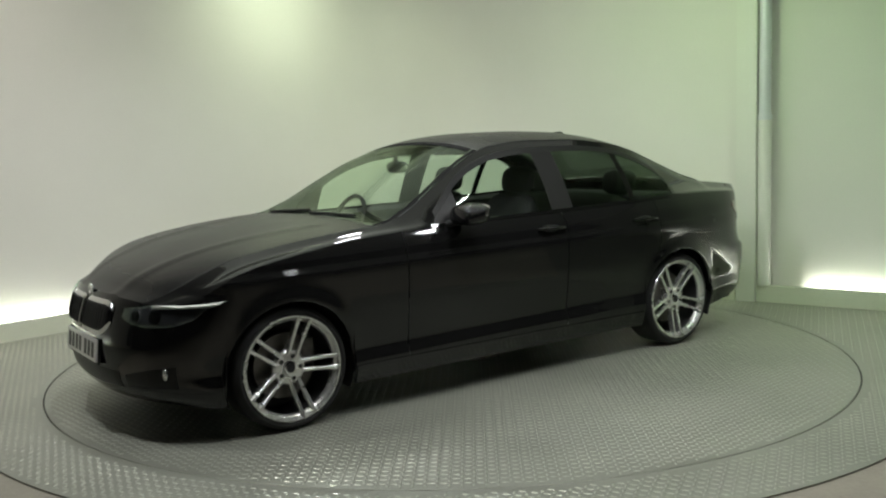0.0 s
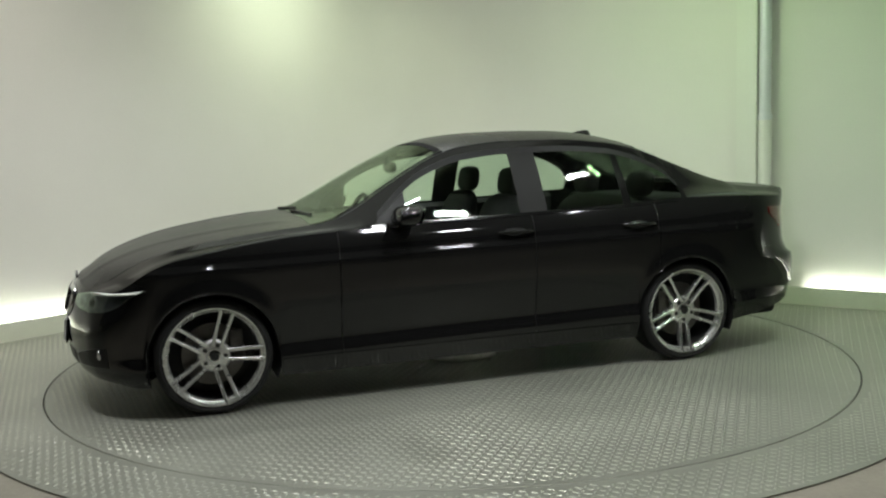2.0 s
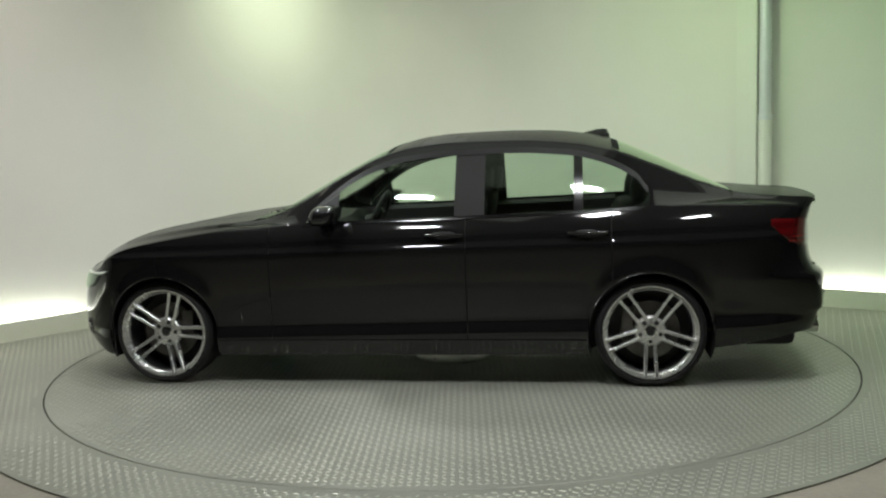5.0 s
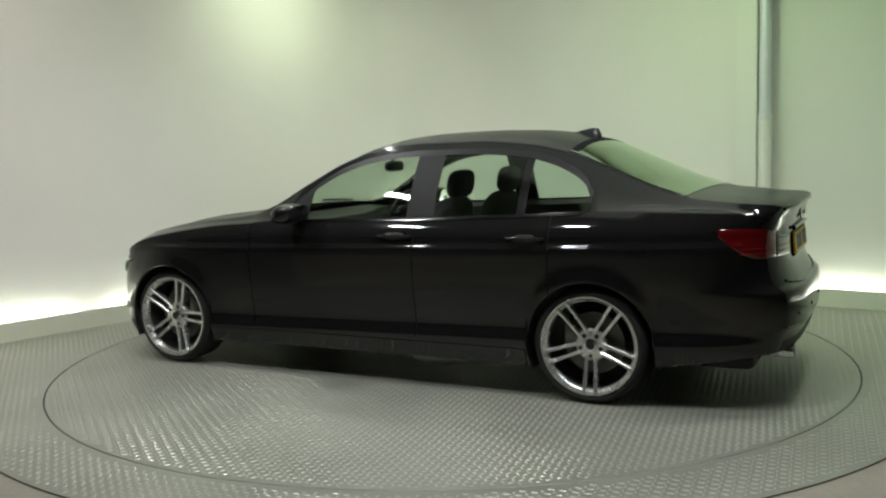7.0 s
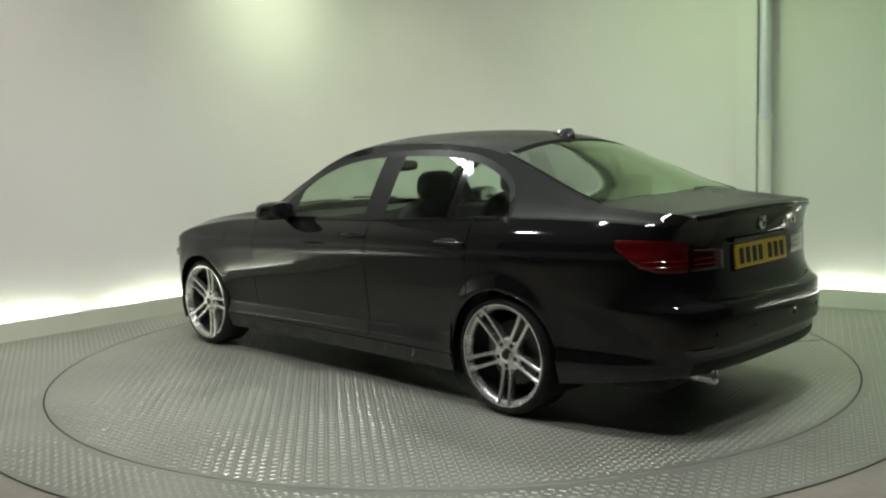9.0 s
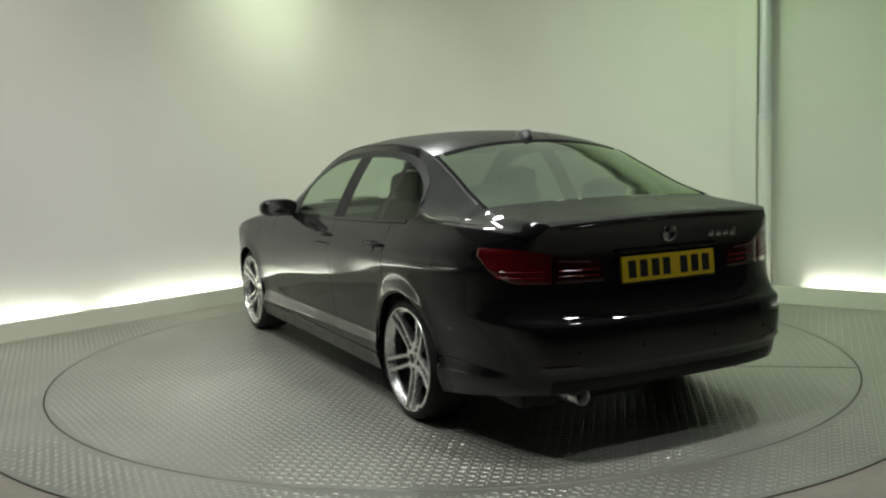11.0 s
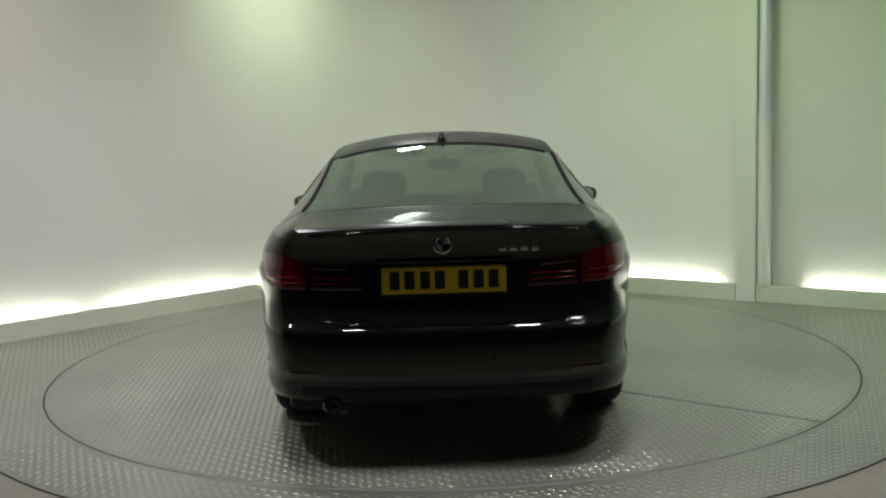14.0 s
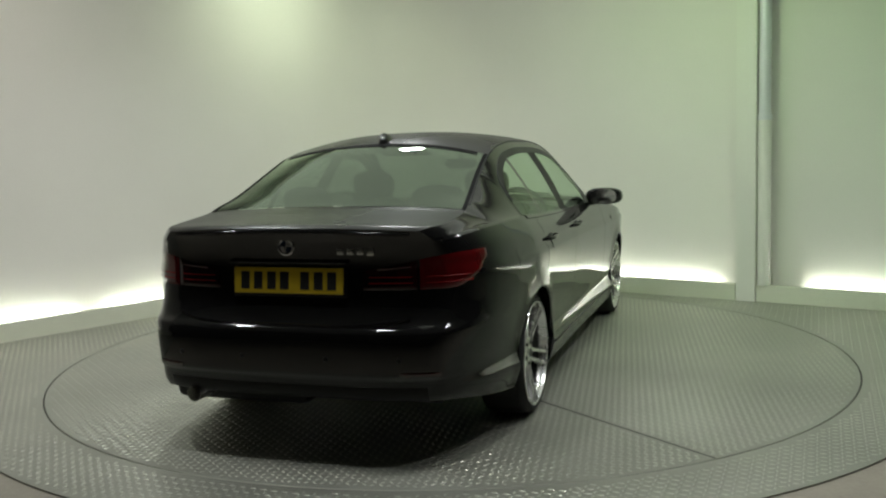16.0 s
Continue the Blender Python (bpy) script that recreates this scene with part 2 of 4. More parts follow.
def pillar():
    """A post whose inner side is splayed towards the backdrop."""
    bm = bmesh.new()
    foot = [on_right(PILL0, -0.004), on_right(PILL1, -0.004), on_right(PILL1, 0.148), on_right(PILL0 + 0.075, 0.148)]
    low, high = [bm.verts.new((x, y, 0.0)) for x, y in foot], [bm.verts.new((x, y, CEIL)) for x, y in foot]
    for i in range(4):
        j = (i + 1) % 4
        bm.faces.new((low[i], low[j], high[j], high[i]))
    bm.faces.new(high)
    bm.faces.new(low[::-1])
    bmesh.ops.recalc_face_normals(bm, faces=bm.faces)
    bmesh.ops.bevel(bm, geom=[e for e in bm.edges if abs(e.verts[0].co.z - e.verts[1].co.z) > 1], offset=0.006, segments=2, affect="EDGES")
    tagged(part("pillar", bm, PILLAR), "pale cream painted square pillar against the wall", "pillar", kind="structure")


pillar()
# Unseen dark wall, added to close the room behind the camera and darken reflections.
ends = [on_left(8.0, -0.2), (-7.2, -8.2), (7.2, -8.2), on_right(9.0, -0.2)]
tagged(part("unseen_back_wall", solid_path(bmesh.new(), ends, 0.0, -0.08, 0.0, CEIL), DARKWALL, smooth=False),
       "unseen black wall added behind the camera stand", "wall", kind="structure")
tagged(part("ceiling", box(0, -2.0, CEIL + 0.05, 17, 15, 0.1), CEILM), "grey painted flat ceiling", "ceiling", kind="structure")

# Tubes in the gap behind the plinth, two metres each.
TUBES = [(on_left, 0.35, 1.75), (on_left, 1.85, 3.25), (on_left, 3.42, 4.95), (on_left, 5.1, 6.6),
         (on_right, 0.35, 1.75), (on_right, 1.85, 3.47), (on_right, 4.17, 5.7), (on_right, 5.85, 7.4)]


def strip_lamp(along, a, b):
    thing = tagged(new("strip_lamp"), "bright white fluorescent strip lamp behind the plinth", "strip lamp", "cove lamps")
    p, q = Vector((*along(a, 0.118), 0)), Vector((*along(b, 0.118), 0))
    mid, d = (p + q) / 2, (q - p)
    thing.matrix_world = Matrix.Translation(mid) @ Matrix.Rotation(math.atan2(d.y, d.x), 4, "Z")
    half = d.length / 2
    part("batten", box(0, 0, 0.028, half * 2, 0.05, 0.056, bevel=0.004), PILLAR, thing)
    bm = bmesh.new()
    lathe(bm, [(0.001, -half + 0.02), (0.014, -half + 0.02), (0.014, half - 0.02), (0.001, half - 0.02)], "x", 12, (0, 0, 0.090))
    part("tube", bm, TUBE, thing, "glowing white tube")
    for sgn in (-1, 1):
        part("lamp_holder", box(sgn * (half - 0.012), 0, 0.078, 0.02, 0.034, 0.05, bevel=0.003), PILLAR, thing)


for row in TUBES:
    strip_lamp(*row)


# Housings for the backdrop downlight and the three added fills.
def ceiling_and_fill_light(x, y):
    thing = tagged(new("ceiling_and_fill_light"), "ceiling downlight washing a wall, all but one added as fill", "ceiling light", "ceiling lights")
    thing.location = (x, y, CEIL)
    part("housing", box(0, 0, -0.016, 0.42, 0.16, 0.032, bevel=0.006), PILLAR, thing)


def floodlight(x, y):
    thing = tagged(new("floodlight"), "black floodlight on a ceiling bracket", "floodlight", "floodlights")
    thing.matrix_world = look((x, y, CEIL - 0.32), (x * 0.5, y * 0.5, 0.2))
    part("housing", box(0, 0, 0.06, 0.34, 0.16, 0.1, bevel=0.01), TRIM, thing)
    d = thing.matrix_world.inverted() @ Vector((x, y, CEIL))
    bm = bmesh.new()
    q = Vector((0, 0, 1)).rotation_difference(d - Vector((0, 0, 0.08))).to_matrix()
    add_box(bm, *((d + Vector((0, 0, 0.08))) / 2), 0.03, 0.03, (d - Vector((0, 0, 0.08))).length, q)
    part("bracket", bm, TRIM, thing)


# Rails round the added fill panel; no such panel is known here.
panel = tagged(new("fill_panel"), "large unseen ceiling panel added as soft fill light", "ceiling light")
panel.matrix_world = pose(0, 0.6, CEIL, 0, 0, 43)
for px, py, sx, sy in ((0, 2.14, 4.36, 0.08), (0, -2.14, 4.36, 0.08), (2.14, 0, 0.08, 4.2), (-2.14, 0, 0.08, 4.2)):
    part("frame_rail", box(px, py, -0.04, sx, sy, 0.08, bevel=0.004), PILLAR, panel)
for fx, fy, aim, watts, tint in LIGHT_AND_FILLS:
    ceiling_and_fill_light(fx, fy)
for fx, fy, watts in FLOODS:
    floodlight(fx, fy)


def conduit():
    thing = tagged(new("conduit"), "grey vertical conduit pipe beside the pillar", "pipe")
    x, y = on_right(PILL1 + 0.056, 0.040)
    thing.location = (x, y, 0.0)
    part("lower_pipe", lathe(bmesh.new(), [(0.001, 0.14), (0.052, 0.14), (0.052, 1.51), (0.001, 1.51)], "z", 24), PILLAR, thing, "pale painted lower pipe")
    part("upper_pipe", lathe(bmesh.new(), [(0.001, 1.51), (0.047, 1.51), (0.047, CEIL), (0.001, CEIL)], "z", 24), PIPE, thing)
    part("coupling", lathe(bmesh.new(), [(0.046, 1.48), (0.056, 1.485), (0.056, 1.53), (0.046, 1.535)], "z", 24), PIPE, thing)


conduit()

# ---- floor ----
RIM = 2.473
GAP = 0.008


def ring_plate(bm, r0, r1, z0, z1, n=160):
    return lathe(bm, [(r0, z0), (r0, z1), (r1, z1), (r1, z0)], "z", n, close=True)


tagged(part("floor", box(0, -2.0, -0.058, 17, 15, 0.1), CONC), "worn brown bare concrete floor", "floor", kind="structure")
EDGE = 2.885


def floor_plate():
    """The fixed plate round the turntable, up to the backdrop and a round front edge."""
    bm = bmesh.new()
    n = 200
    inner = [(RIM + GAP) * Vector((math.cos(2 * math.pi * i / n), math.sin(2 * math.pi * i / n))) for i in range(n)]
    outer = []
    nl, nr = Vector((-0.737, 0.676)), Vector((0.589, 0.808))
    for p in inner:
        d = p.normalized()
        reach = EDGE
        far = 9.0
        if d.dot(nl) > 1e-3:
            far = min(far, (CORNER.dot(nl) - 0.0) / d.dot(nl))
        if d.dot(nr) > 1e-3:
            far = min(far, CORNER.dot(nr) / d.dot(nr))
        if far < 8.9:
            reach = max(reach, min(far, 7.0)) if d.y > -0.5 else EDGE
            reach = min(reach, far)
        outer.append(d * reach)
    grid_faces(bm, [[(p.x, p.y, -0.007) for p in inner], [(p.x, p.y, 0.0) for p in inner],
                    [(p.x, p.y, 0.0) for p in outer], [(p.x, p.y, -0.007) for p in outer]], wrap=True)
    bmesh.ops.recalc_face_normals(bm, faces=bm.faces)
    ob = sharp(part("floor_plate", bm, STEEL))
    return tagged(ob, "grey steel tread plate floor round the turntable", "floor", kind="structure")


plate_floor = floor_plate()


def studs(inside, pitch, turn, z, reach):
    """Raised lozenges of tread plate, set crosswise by turns."""
    c, s = math.cos(turn), math.sin(turn)
    k = int(reach / pitch) + 1
    verts, faces = [], []
    for i in range(-k, k + 1):
        for j in range(-k, k + 1):
            u, v = i * pitch, j * pitch
            x, y = c * u - s * v, s * u + c * v
            if not inside(x, y):
                continue
            a = turn + (math.pi / 4 if (i + j) % 2 else -math.pi / 4)
            ca, sa = math.cos(a), math.sin(a)
            base = len(verts)
            L, B = pitch * 0.48, pitch * 0.21
            for px, py, pz in ((L, 0, 0), (0, B, 0), (-L, 0, 0), (0, -B, 0), (L * 0.45, 0, 1), (-L * 0.45, 0, 1)):
                verts.append((x + ca * px - sa * py, y + sa * px + ca * py, z + 0.0023 * pz))
            for fc in ((0, 1, 4), (1, 2, 5, 4), (2, 3, 5), (3, 0, 4, 5)):
                faces.append([base + q for q in fc])
    me = bpy.data.meshes.new("tread")
    me.from_pydata(verts, [], faces)
    me.materials.append(STUD)
    return me


def turntable():
    thing = tagged(new("turntable"), "round grey steel tread plate car turntable", "turntable")
    bm = bmesh.new()
    lathe(bm, [(0.001, -0.007), (RIM, -0.007), (RIM, -0.003), (RIM - 0.003, 0.0), (0.001, 0.0)], "z", 200)
    sharp(part("plate", bm, STEEL, thing))
    way = Vector((0.61, 0.79)).normalized()
    nrm = Vector((way.y, -way.x))
    offs = (-0.31,)

    def clear(x, y):
        return math.hypot(x + 0.03, y - 0.10) > 0.25 and x * x + y * y < (RIM - 0.03) ** 2 and all(abs(x * nrm.x + y * nrm.y - o) > 0.025 or x * way.x + y * way.y > 0.2 for o in offs)
    tread = new("tread", studs(clear, 0.035, math.atan2(way.y, way.x) + math.pi / 4, 0.0, RIM))
    tread.parent = thing
    tagged(tread, "raised worn tread studs", kind="stuff")
    for o in offs:
        half = math.sqrt(RIM ** 2 - o * o) - 0.01
        m = Matrix.Rotation(math.atan2(way.y, way.x), 3, "Z")
        part("seam", box(nrm.x * o - way.x * (half - 0.2) / 2, nrm.y * o - way.y * (half - 0.2) / 2, 0.0008, half + 0.2, 0.007, 0.0016, m), SEAM, thing)
    cover = part("centre_cover", lathe(bmesh.new(), [(0.235, 0.0), (0.235, 0.005), (0.228, 0.008), (0.20, 0.010), (0.001, 0.012)], "z", 56), COVER, thing, "smooth round steel centre cover")
    cover.location = (-0.03, 0.10, 0)
    for k in range(6):
        a = math.pi * k / 3
        part("cover_bolt", lathe(bmesh.new(), [(0.012, 0.008), (0.011, 0.014), (0.001, 0.015)], "z", 12, (0.18 * math.cos(a), 0.18 * math.sin(a), 0)), COVER, cover)
    return thing


table = turntable()


def fixed(x, y):
    r = math.hypot(x, y)
    if r < RIM + 0.05 or y < -3.0 or x * x + y * y > 5.2 ** 2:
        return False
    p = Vector((x, y)) - CORNER
    if p.dot(Vector((-0.737, 0.676))) > -0.03 or p.dot(Vector((0.589, 0.808))) > -0.03:
        return False
    return r < EDGE - 0.03 or y > -0.3


rest = new("tread", studs(fixed, 0.035, 0.4, 0.0, 5.2))
rest.parent = plate_floor
tagged(rest, "raised worn tread studs", kind="stuff")
part("seam", lathe(bmesh.new(), [(RIM + 0.0005, -0.0065), (RIM + GAP - 0.0005, -0.0065)], "z", 160), SEAM, plate_floor)

# ---- the car: origin midway between the axles on the ground, x forward, y to its left ----
AXLE, HUBZ, TYRE_R, ARCH_R = 1.405, 0.302, 0.302, 0.338
FRONT_S, REAR_S = 2.17, -2.40

TOP = [(2.17, 0.680), (2.08, 0.735), (1.97, 0.780), (1.79, 0.835), (1.6, 0.880), (1.245, 0.938), (0.99, 0.966), (0.86, 0.978),
       (0.55, 1.135), (0.28, 1.275), (0.05, 1.375), (-0.1, 1.41), (-0.3, 1.427), (-0.59, 1.433), (-0.85, 1.427), (-1.07, 1.402),
       (-1.22, 1.366), (-1.45, 1.27), (-1.7, 1.15), (-1.856, 1.0765), (-1.864, 1.0735), (-2.03, 1.053), (-2.25, 1.034), (-2.36, 1.03), (-2.40, 1.018)]
RAILZ = [(2.17, 0.658), (2.05, 0.710), (1.9, 0.765), (1.6, 0.848), (1.25, 0.908), (0.99, 0.935), (0.80, 0.952), (0.62, 1.02), (0.40, 1.145),
         (0.15, 1.275), (-0.05, 1.34), (-0.35, 1.367), (-0.65, 1.368), (-0.98, 1.345), (-1.2, 1.30), (-1.45, 1.205),
         (-1.7, 1.105), (-1.856, 1.0575), (-1.864, 1.0545), (-2.05, 1.032), (-2.25, 1.018), (-2.36, 1.012), (-2.40, 1.0)]
RAILY = [(2.17, 0.55), (2.0, 0.665), (1.8, 0.72), (1.4, 0.76), (0.99, 0.77), (0.80, 0.76), (0.62, 0.735), (0.40, 0.685), (0.15, 0.63),
         (-0.05, 0.595), (-0.35, 0.58), (-0.65, 0.577), (-0.98, 0.58), (-1.2, 0.59), (-1.45, 0.61), (-1.7, 0.64), (-1.88, 0.665),
         (-2.05, 0.67), (-2.25, 0.66), (-2.36, 0.63), (-2.40, 0.60)]
BELT = [(2.17, 0.635), (2.05, 0.682), (1.9, 0.728), (1.6, 0.806), (1.25, 0.866), (0.99, 0.896), (0.80, 0.908), (0.45, 0.925), (-0.38, 0.944),
        (-1.05, 0.965), (-1.35, 0.978), (-1.7, 0.985), (-2.05, 0.98), (-2.25, 0.968), (-2.40, 0.955)]
WIDE = [(2.17, 0.65), (2.12, 0.735), (2.0, 0.815), (1.85, 0.860), (1.7, 0.885), (1.55, 0.895), (1.4, 0.902), (0.9, 0.897), (0.0, 0.895),
        (-0.9, 0.90), (-1.4, 0.905), (-1.7, 0.888), (-1.9, 0.866), (-2.1, 0.832), (-2.25, 0.79), (-2.35, 0.742), (-2.40, 0.69)]
# share of the full width, by height
FLANK = [(0.12, 0.93), (0.16, 0.942), (0.22, 0.960), (0.275, 0.979), (0.292, 0.981), (0.31, 0.977), (0.36, 0.964), (0.45, 0.975), (0.58, 0.991),
         (0.70, 0.9985), (0.765, 1.002), (0.782, 1.002), (0.797, 0.990), (0.815, 0.983), (0.838, 0.981), (0.86, 0.974), (0.885, 0.962), (0.91, 0.946), (0.935, 0.928), (0.96, 0.909), (1.0, 0.885)]
SILL = [(2.17, 0.185), (1.9, 0.165), (1.0, 0.183), (-1.0, 0.183), (-1.75, 0.215), (-2.1, 0.25), (-2.40, 0.285)]
# the daylight opening of the side windows: its upper edge
DLO = [(0.50, 0.965), (0.40, 1.05), (0.28, 1.142), (0.15, 1.208), (-0.04, 1.264), (-0.33, 1.292), (-0.65, 1.297), (-0.98, 1.275), (-1.14, 1.238),
       (-1.28, 1.178), (-1.36, 1.12), (-1.395, 1.06), (-1.39, 1.01)]
FRONTX = [(0.16, -0.115), (0.22, -0.06), (0.30, -0.03), (0.42, -0.022), (0.50, -0.03), (0.58, -0.05), (0.66, -0.08), (0.70, -0.11)]
REARX = [(0.22, 0.10), (0.30, 0.035), (0.385, 0.008), (0.40, -0.008), (0.50, -0.012), (0.585, -0.005), (0.615, 0.035), (0.70, 0.072), (0.85, 0.082), (0.95, 0.065), (1.0, 0.045), (1.03, 0.035)]


def bend(s, y, z):
    """Plan and profile rounding of the two ends."""
    x = s
    if s > 1.5:
        k = min(1.0, ((s - 1.5) / (FRONT_S - 1.5)) ** 2)
        x += k * (-0.115 * (abs(y) / 0.6) ** 2.5 + interp(z, FRONTX))
    elif s < -1.7:
        k = min(1.0, ((-s - 1.7) / (-REAR_S - 1.7)) ** 2)
        x += k * (0.085 * (abs(y) / 0.69) ** 4 + interp(z, REARX))
    return x


def flank(s, z):
    """Half width of the lower body at a height."""
    y = interp(s, WIDE) * interp(z + 0.018 * s, FLANK)
    # flared arches
    for ax in (AXLE, -AXLE):
        d = math.hypot(s - ax, z - HUBZ)
        y += 0.010 * math.exp(-((d - ARCH_R) / 0.05) ** 2)
    return y


def crown(s, y):
    zr, zt, yr = interp(s, RAILZ), interp(s, TOP), interp(s, RAILY)
    ridge = 0.0
    if s > 0.9:   # pressed lines of the bonnet
        ridge = 0.007 * min(1.0, (s - 0.9) / 0.15) * math.exp(-((abs(y) - (0.50 - 0.16 * (s - 0.9))) / 0.035) ** 2)
    return zt - (zt - zr) * min(1.0, abs(y) / yr) ** 2.3 + ridge


def low_edge(s):
    z = interp(s, SILL)
    for ax in (AXLE, -AXLE):
        x = bend(s, 0.85, 0.4)
        d = abs(x - ax)
        if d < ARCH_R:
            z = max(z, HUBZ + math.sqrt(ARCH_R ** 2 - d * d))
    return z


def side_point(s, z):
    """A point of the left flank at station s and height z, up to the rail."""
    zb = interp(s, BELT)
    if z <= zb:
        y = flank(s, z)
    else:
        zr, yr = interp(s, RAILZ), interp(s, RAILY)
        k = (z - zb) / max(zr - zb, 1e-4)
        yb = flank(s, zb)
        y = yb + (yr - yb) * k + 0.018 * math.sin(math.pi * min(k, 1)) * min(1.0, (zr - zb) / 0.3)
    return Vector((bend(s, y, z), y, z))


NLOW, NTOP = 60, 24
STATIONS = sorted(set(
    [round(FRONT_S - i * 0.03, 4) for i in range(0, 16)] + [round(1.7 - i * 0.05, 4) for i in range(0, 68)] +
    [round(REAR_S + i * 0.03, 4) for i in range(0, 24)] +
    [round(sg * AXLE + e * (ARCH_R - d), 4) for sg in (1, -1) for e in (1, -1) for d in (-0.004, 0.0, 0.002, 0.006, 0.014, 0.03, 0.055)] +
    [-1.36, -1.375, -1.39, -1.405, -1.42, 0.52, 0.86, 0.05, -1.22, -1.86]), reverse=True)
# panel joints across the car: behind the front wing, between the doors, behind the rear door
JOINTS = {"wing": 0.735, "pillar": -0.40, "rear": -1.20}


def dlo_top(s):
    if s > 0.52 or s < -1.41:
        return interp(s, BELT) + 0.012
    return max(interp(s, BELT) + 0.012, min(interp(s, [(a, b) for a, b in DLO[:-1]]), interp(s, RAILZ) - 0.02))


def section(s):
    """Heights of the flank rows at a station: sill to belt, then the window rows to the rail."""
    z0, zb, zr = low_edge(s), interp(s, BELT), interp(s, RAILZ)
    z0 = min(z0, zb - 0.02)
    zs = [z0 + (zb - z0) * (1 - (1 - i / NLOW) ** 1.15) for i in range(NLOW + 1)]
    gt = dlo_top(s)
    g0 = min(zb + 0.012, zr - 0.006)
    gt = max(min(gt, zr - 0.004), g0)
    zs += [g0] + [g0 + (gt - g0) * k / 5 for k in range(1, 6)] + [(gt + zr) / 2, zr]
    return zs


ROWS = NLOW + 1 + 1 + 5 + 2
GLASS0, GLASS1 = NLOW + 1, NLOW + 6     # rows between which the glass lies


def shell_rows(s):
    pts = [side_point(s, z) for z in section(s)]
    yr, zr = pts[-1].y, pts[-1].z
    for i in range(1, NTOP + 1):
        y = yr * (1 - i / NTOP)
        z = crown(s, y)
        pts.append(Vector((bend(s, y, z), y, z)))
    return pts


def panel_name(s, row):
    """Which panel a face of the shell belongs to."""
    top = row >= ROWS - 1
    if top:
        if s > 0.86:
            return "bonnet"
        if s > 0.05:
            return "windscreen"
        if s > -1.22:
            return "roof"
        if s > -1.86:
            return "rear_window"
        return "boot_lid"
    if GLASS0 <= row < GLASS1 and 0.52 > s > -1.41:
        if s > -0.335:
            return "front_window"
        if s > -0.505:
            return "centre_pillar"
        if s > -1.0:
            return "rear_window_side"
        if s > -1.05:
            return "window_divider"
        return "quarter_window"
    if row >= NLOW:
        return "cabin_frame"
    if s > 1.76:
        return "front_bumper"
    if s > JOINTS["wing"]:
        return "front_wing"
    if s > JOINTS["pillar"]:
        return "front_door"
    if s > JOINTS["rear"]:
        return "rear_door"
    if s > -1.78:
        return "rear_wing"
    return "rear_bumper"


def shell(car):
    cuts = [v for j in JOINTS.values() for v in (j + 0.003, j - 0.003)] + [0.8625, 0.8575, 0.5201, -0.335, -0.505, -1.0, -1.05, 1.76, -1.78, 0.0501, -1.2201, -1.8625, -1.8575]
    st = sorted(set(STATIONS) | set(round(c, 4) for c in cuts), reverse=True)
    st = [s for i, s in enumerate(st) if i == 0 or st[i - 1] - s > 0.0008]
    rows = [shell_rows(s) for s in st]
    groups = {}
    ncol = len(rows[0])
    for i in range(len(st) - 1):
        mid = (st[i] + st[i + 1]) / 2
        seam = any(abs(mid - j) < 0.003 for j in JOINTS.values())
        for k in range(ncol - 1):
            name = panel_name(mid, k)
            if seam and k < NLOW:
                name = "seam" + str(round(mid, 1))
            if abs(mid - 0.86) < 0.0025 and k >= ROWS - 1 or abs(mid + 1.86) < 0.0025 and k >= ROWS - 1:
                name = "seam" + str(round(mid, 1))
            groups.setdefault(name, []).append((i, k))
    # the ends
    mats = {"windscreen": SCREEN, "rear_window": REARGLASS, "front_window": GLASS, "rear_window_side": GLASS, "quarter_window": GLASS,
            "centre_pillar": PILLARTRIM, "window_divider": GLOSS, "seam": SEAM, "bonnet": HAZY, "roof": HAZY, "boot_lid": HAZY}
    single = ("bonnet", "windscreen", "roof", "rear_window", "boot_lid", "front_bumper", "rear_bumper")
    ends = {"front_bumper": (FRONT_S, lambda z, y: True), "rear_bumper": (REAR_S, lambda z, y: z < 0.605 or abs(y) > 0.575),
            "boot_lid": (REAR_S, lambda z, y: z >= 0.605 and abs(y) <= 0.575)}
    for name, cells in groups.items():
        sides = ((1, -1),) if name in single else ((1,), (-1,))
        for side in sides:
            bm = bmesh.new()
            cache = {}

            def vert(i, k, sg):
                p = rows[i][k]
                key = (i, k, sg if p.y > 1e-6 else 1)
                if key not in cache:
                    q = Vector((p.x, p.y * sg, p.z))
                    if name.startswith("seam"):
                        q.y -= sg * 0.006 if k < NLOW + 1 else 0
                        q.z -= 0.006 if k >= ROWS - 1 else 0
                    cache[key] = bm.verts.new(q)
                return cache[key]
            for sg in side:
                for i, k in cells:
                    quad = [vert(i, k, sg), vert(i, k + 1, sg), vert(i + 1, k + 1, sg), vert(i + 1, k, sg)]
                    if len({v.index if v.index >= 0 else id(v) for v in quad}) < 4 or len(set(quad)) < 4:
                        continue
                    if sg > 0:
                        quad.reverse()
                    try:
                        bm.faces.new(quad)
                    except ValueError:
                        pass
            if name == "boot_lid":
                face = bmesh.new()
                end_face(face, *ends[name])
                sharp(part("boot_face", face, PAINT, car), 50)
            elif name in ends:
                end_face(bm, *ends[name])
            plain = {"rear_window_side": "rear_door_window"}.get(name, "seam" if name.startswith("seam") else name)
            ob = part(plain, bm, mats.get(plain, mats.get(name, PAINT)), car)
            if name in ("front_window", "rear_window_side", "quarter_window", "windscreen", "rear_window"):
                ob.visible_shadow = False
            sharp(ob, 50)


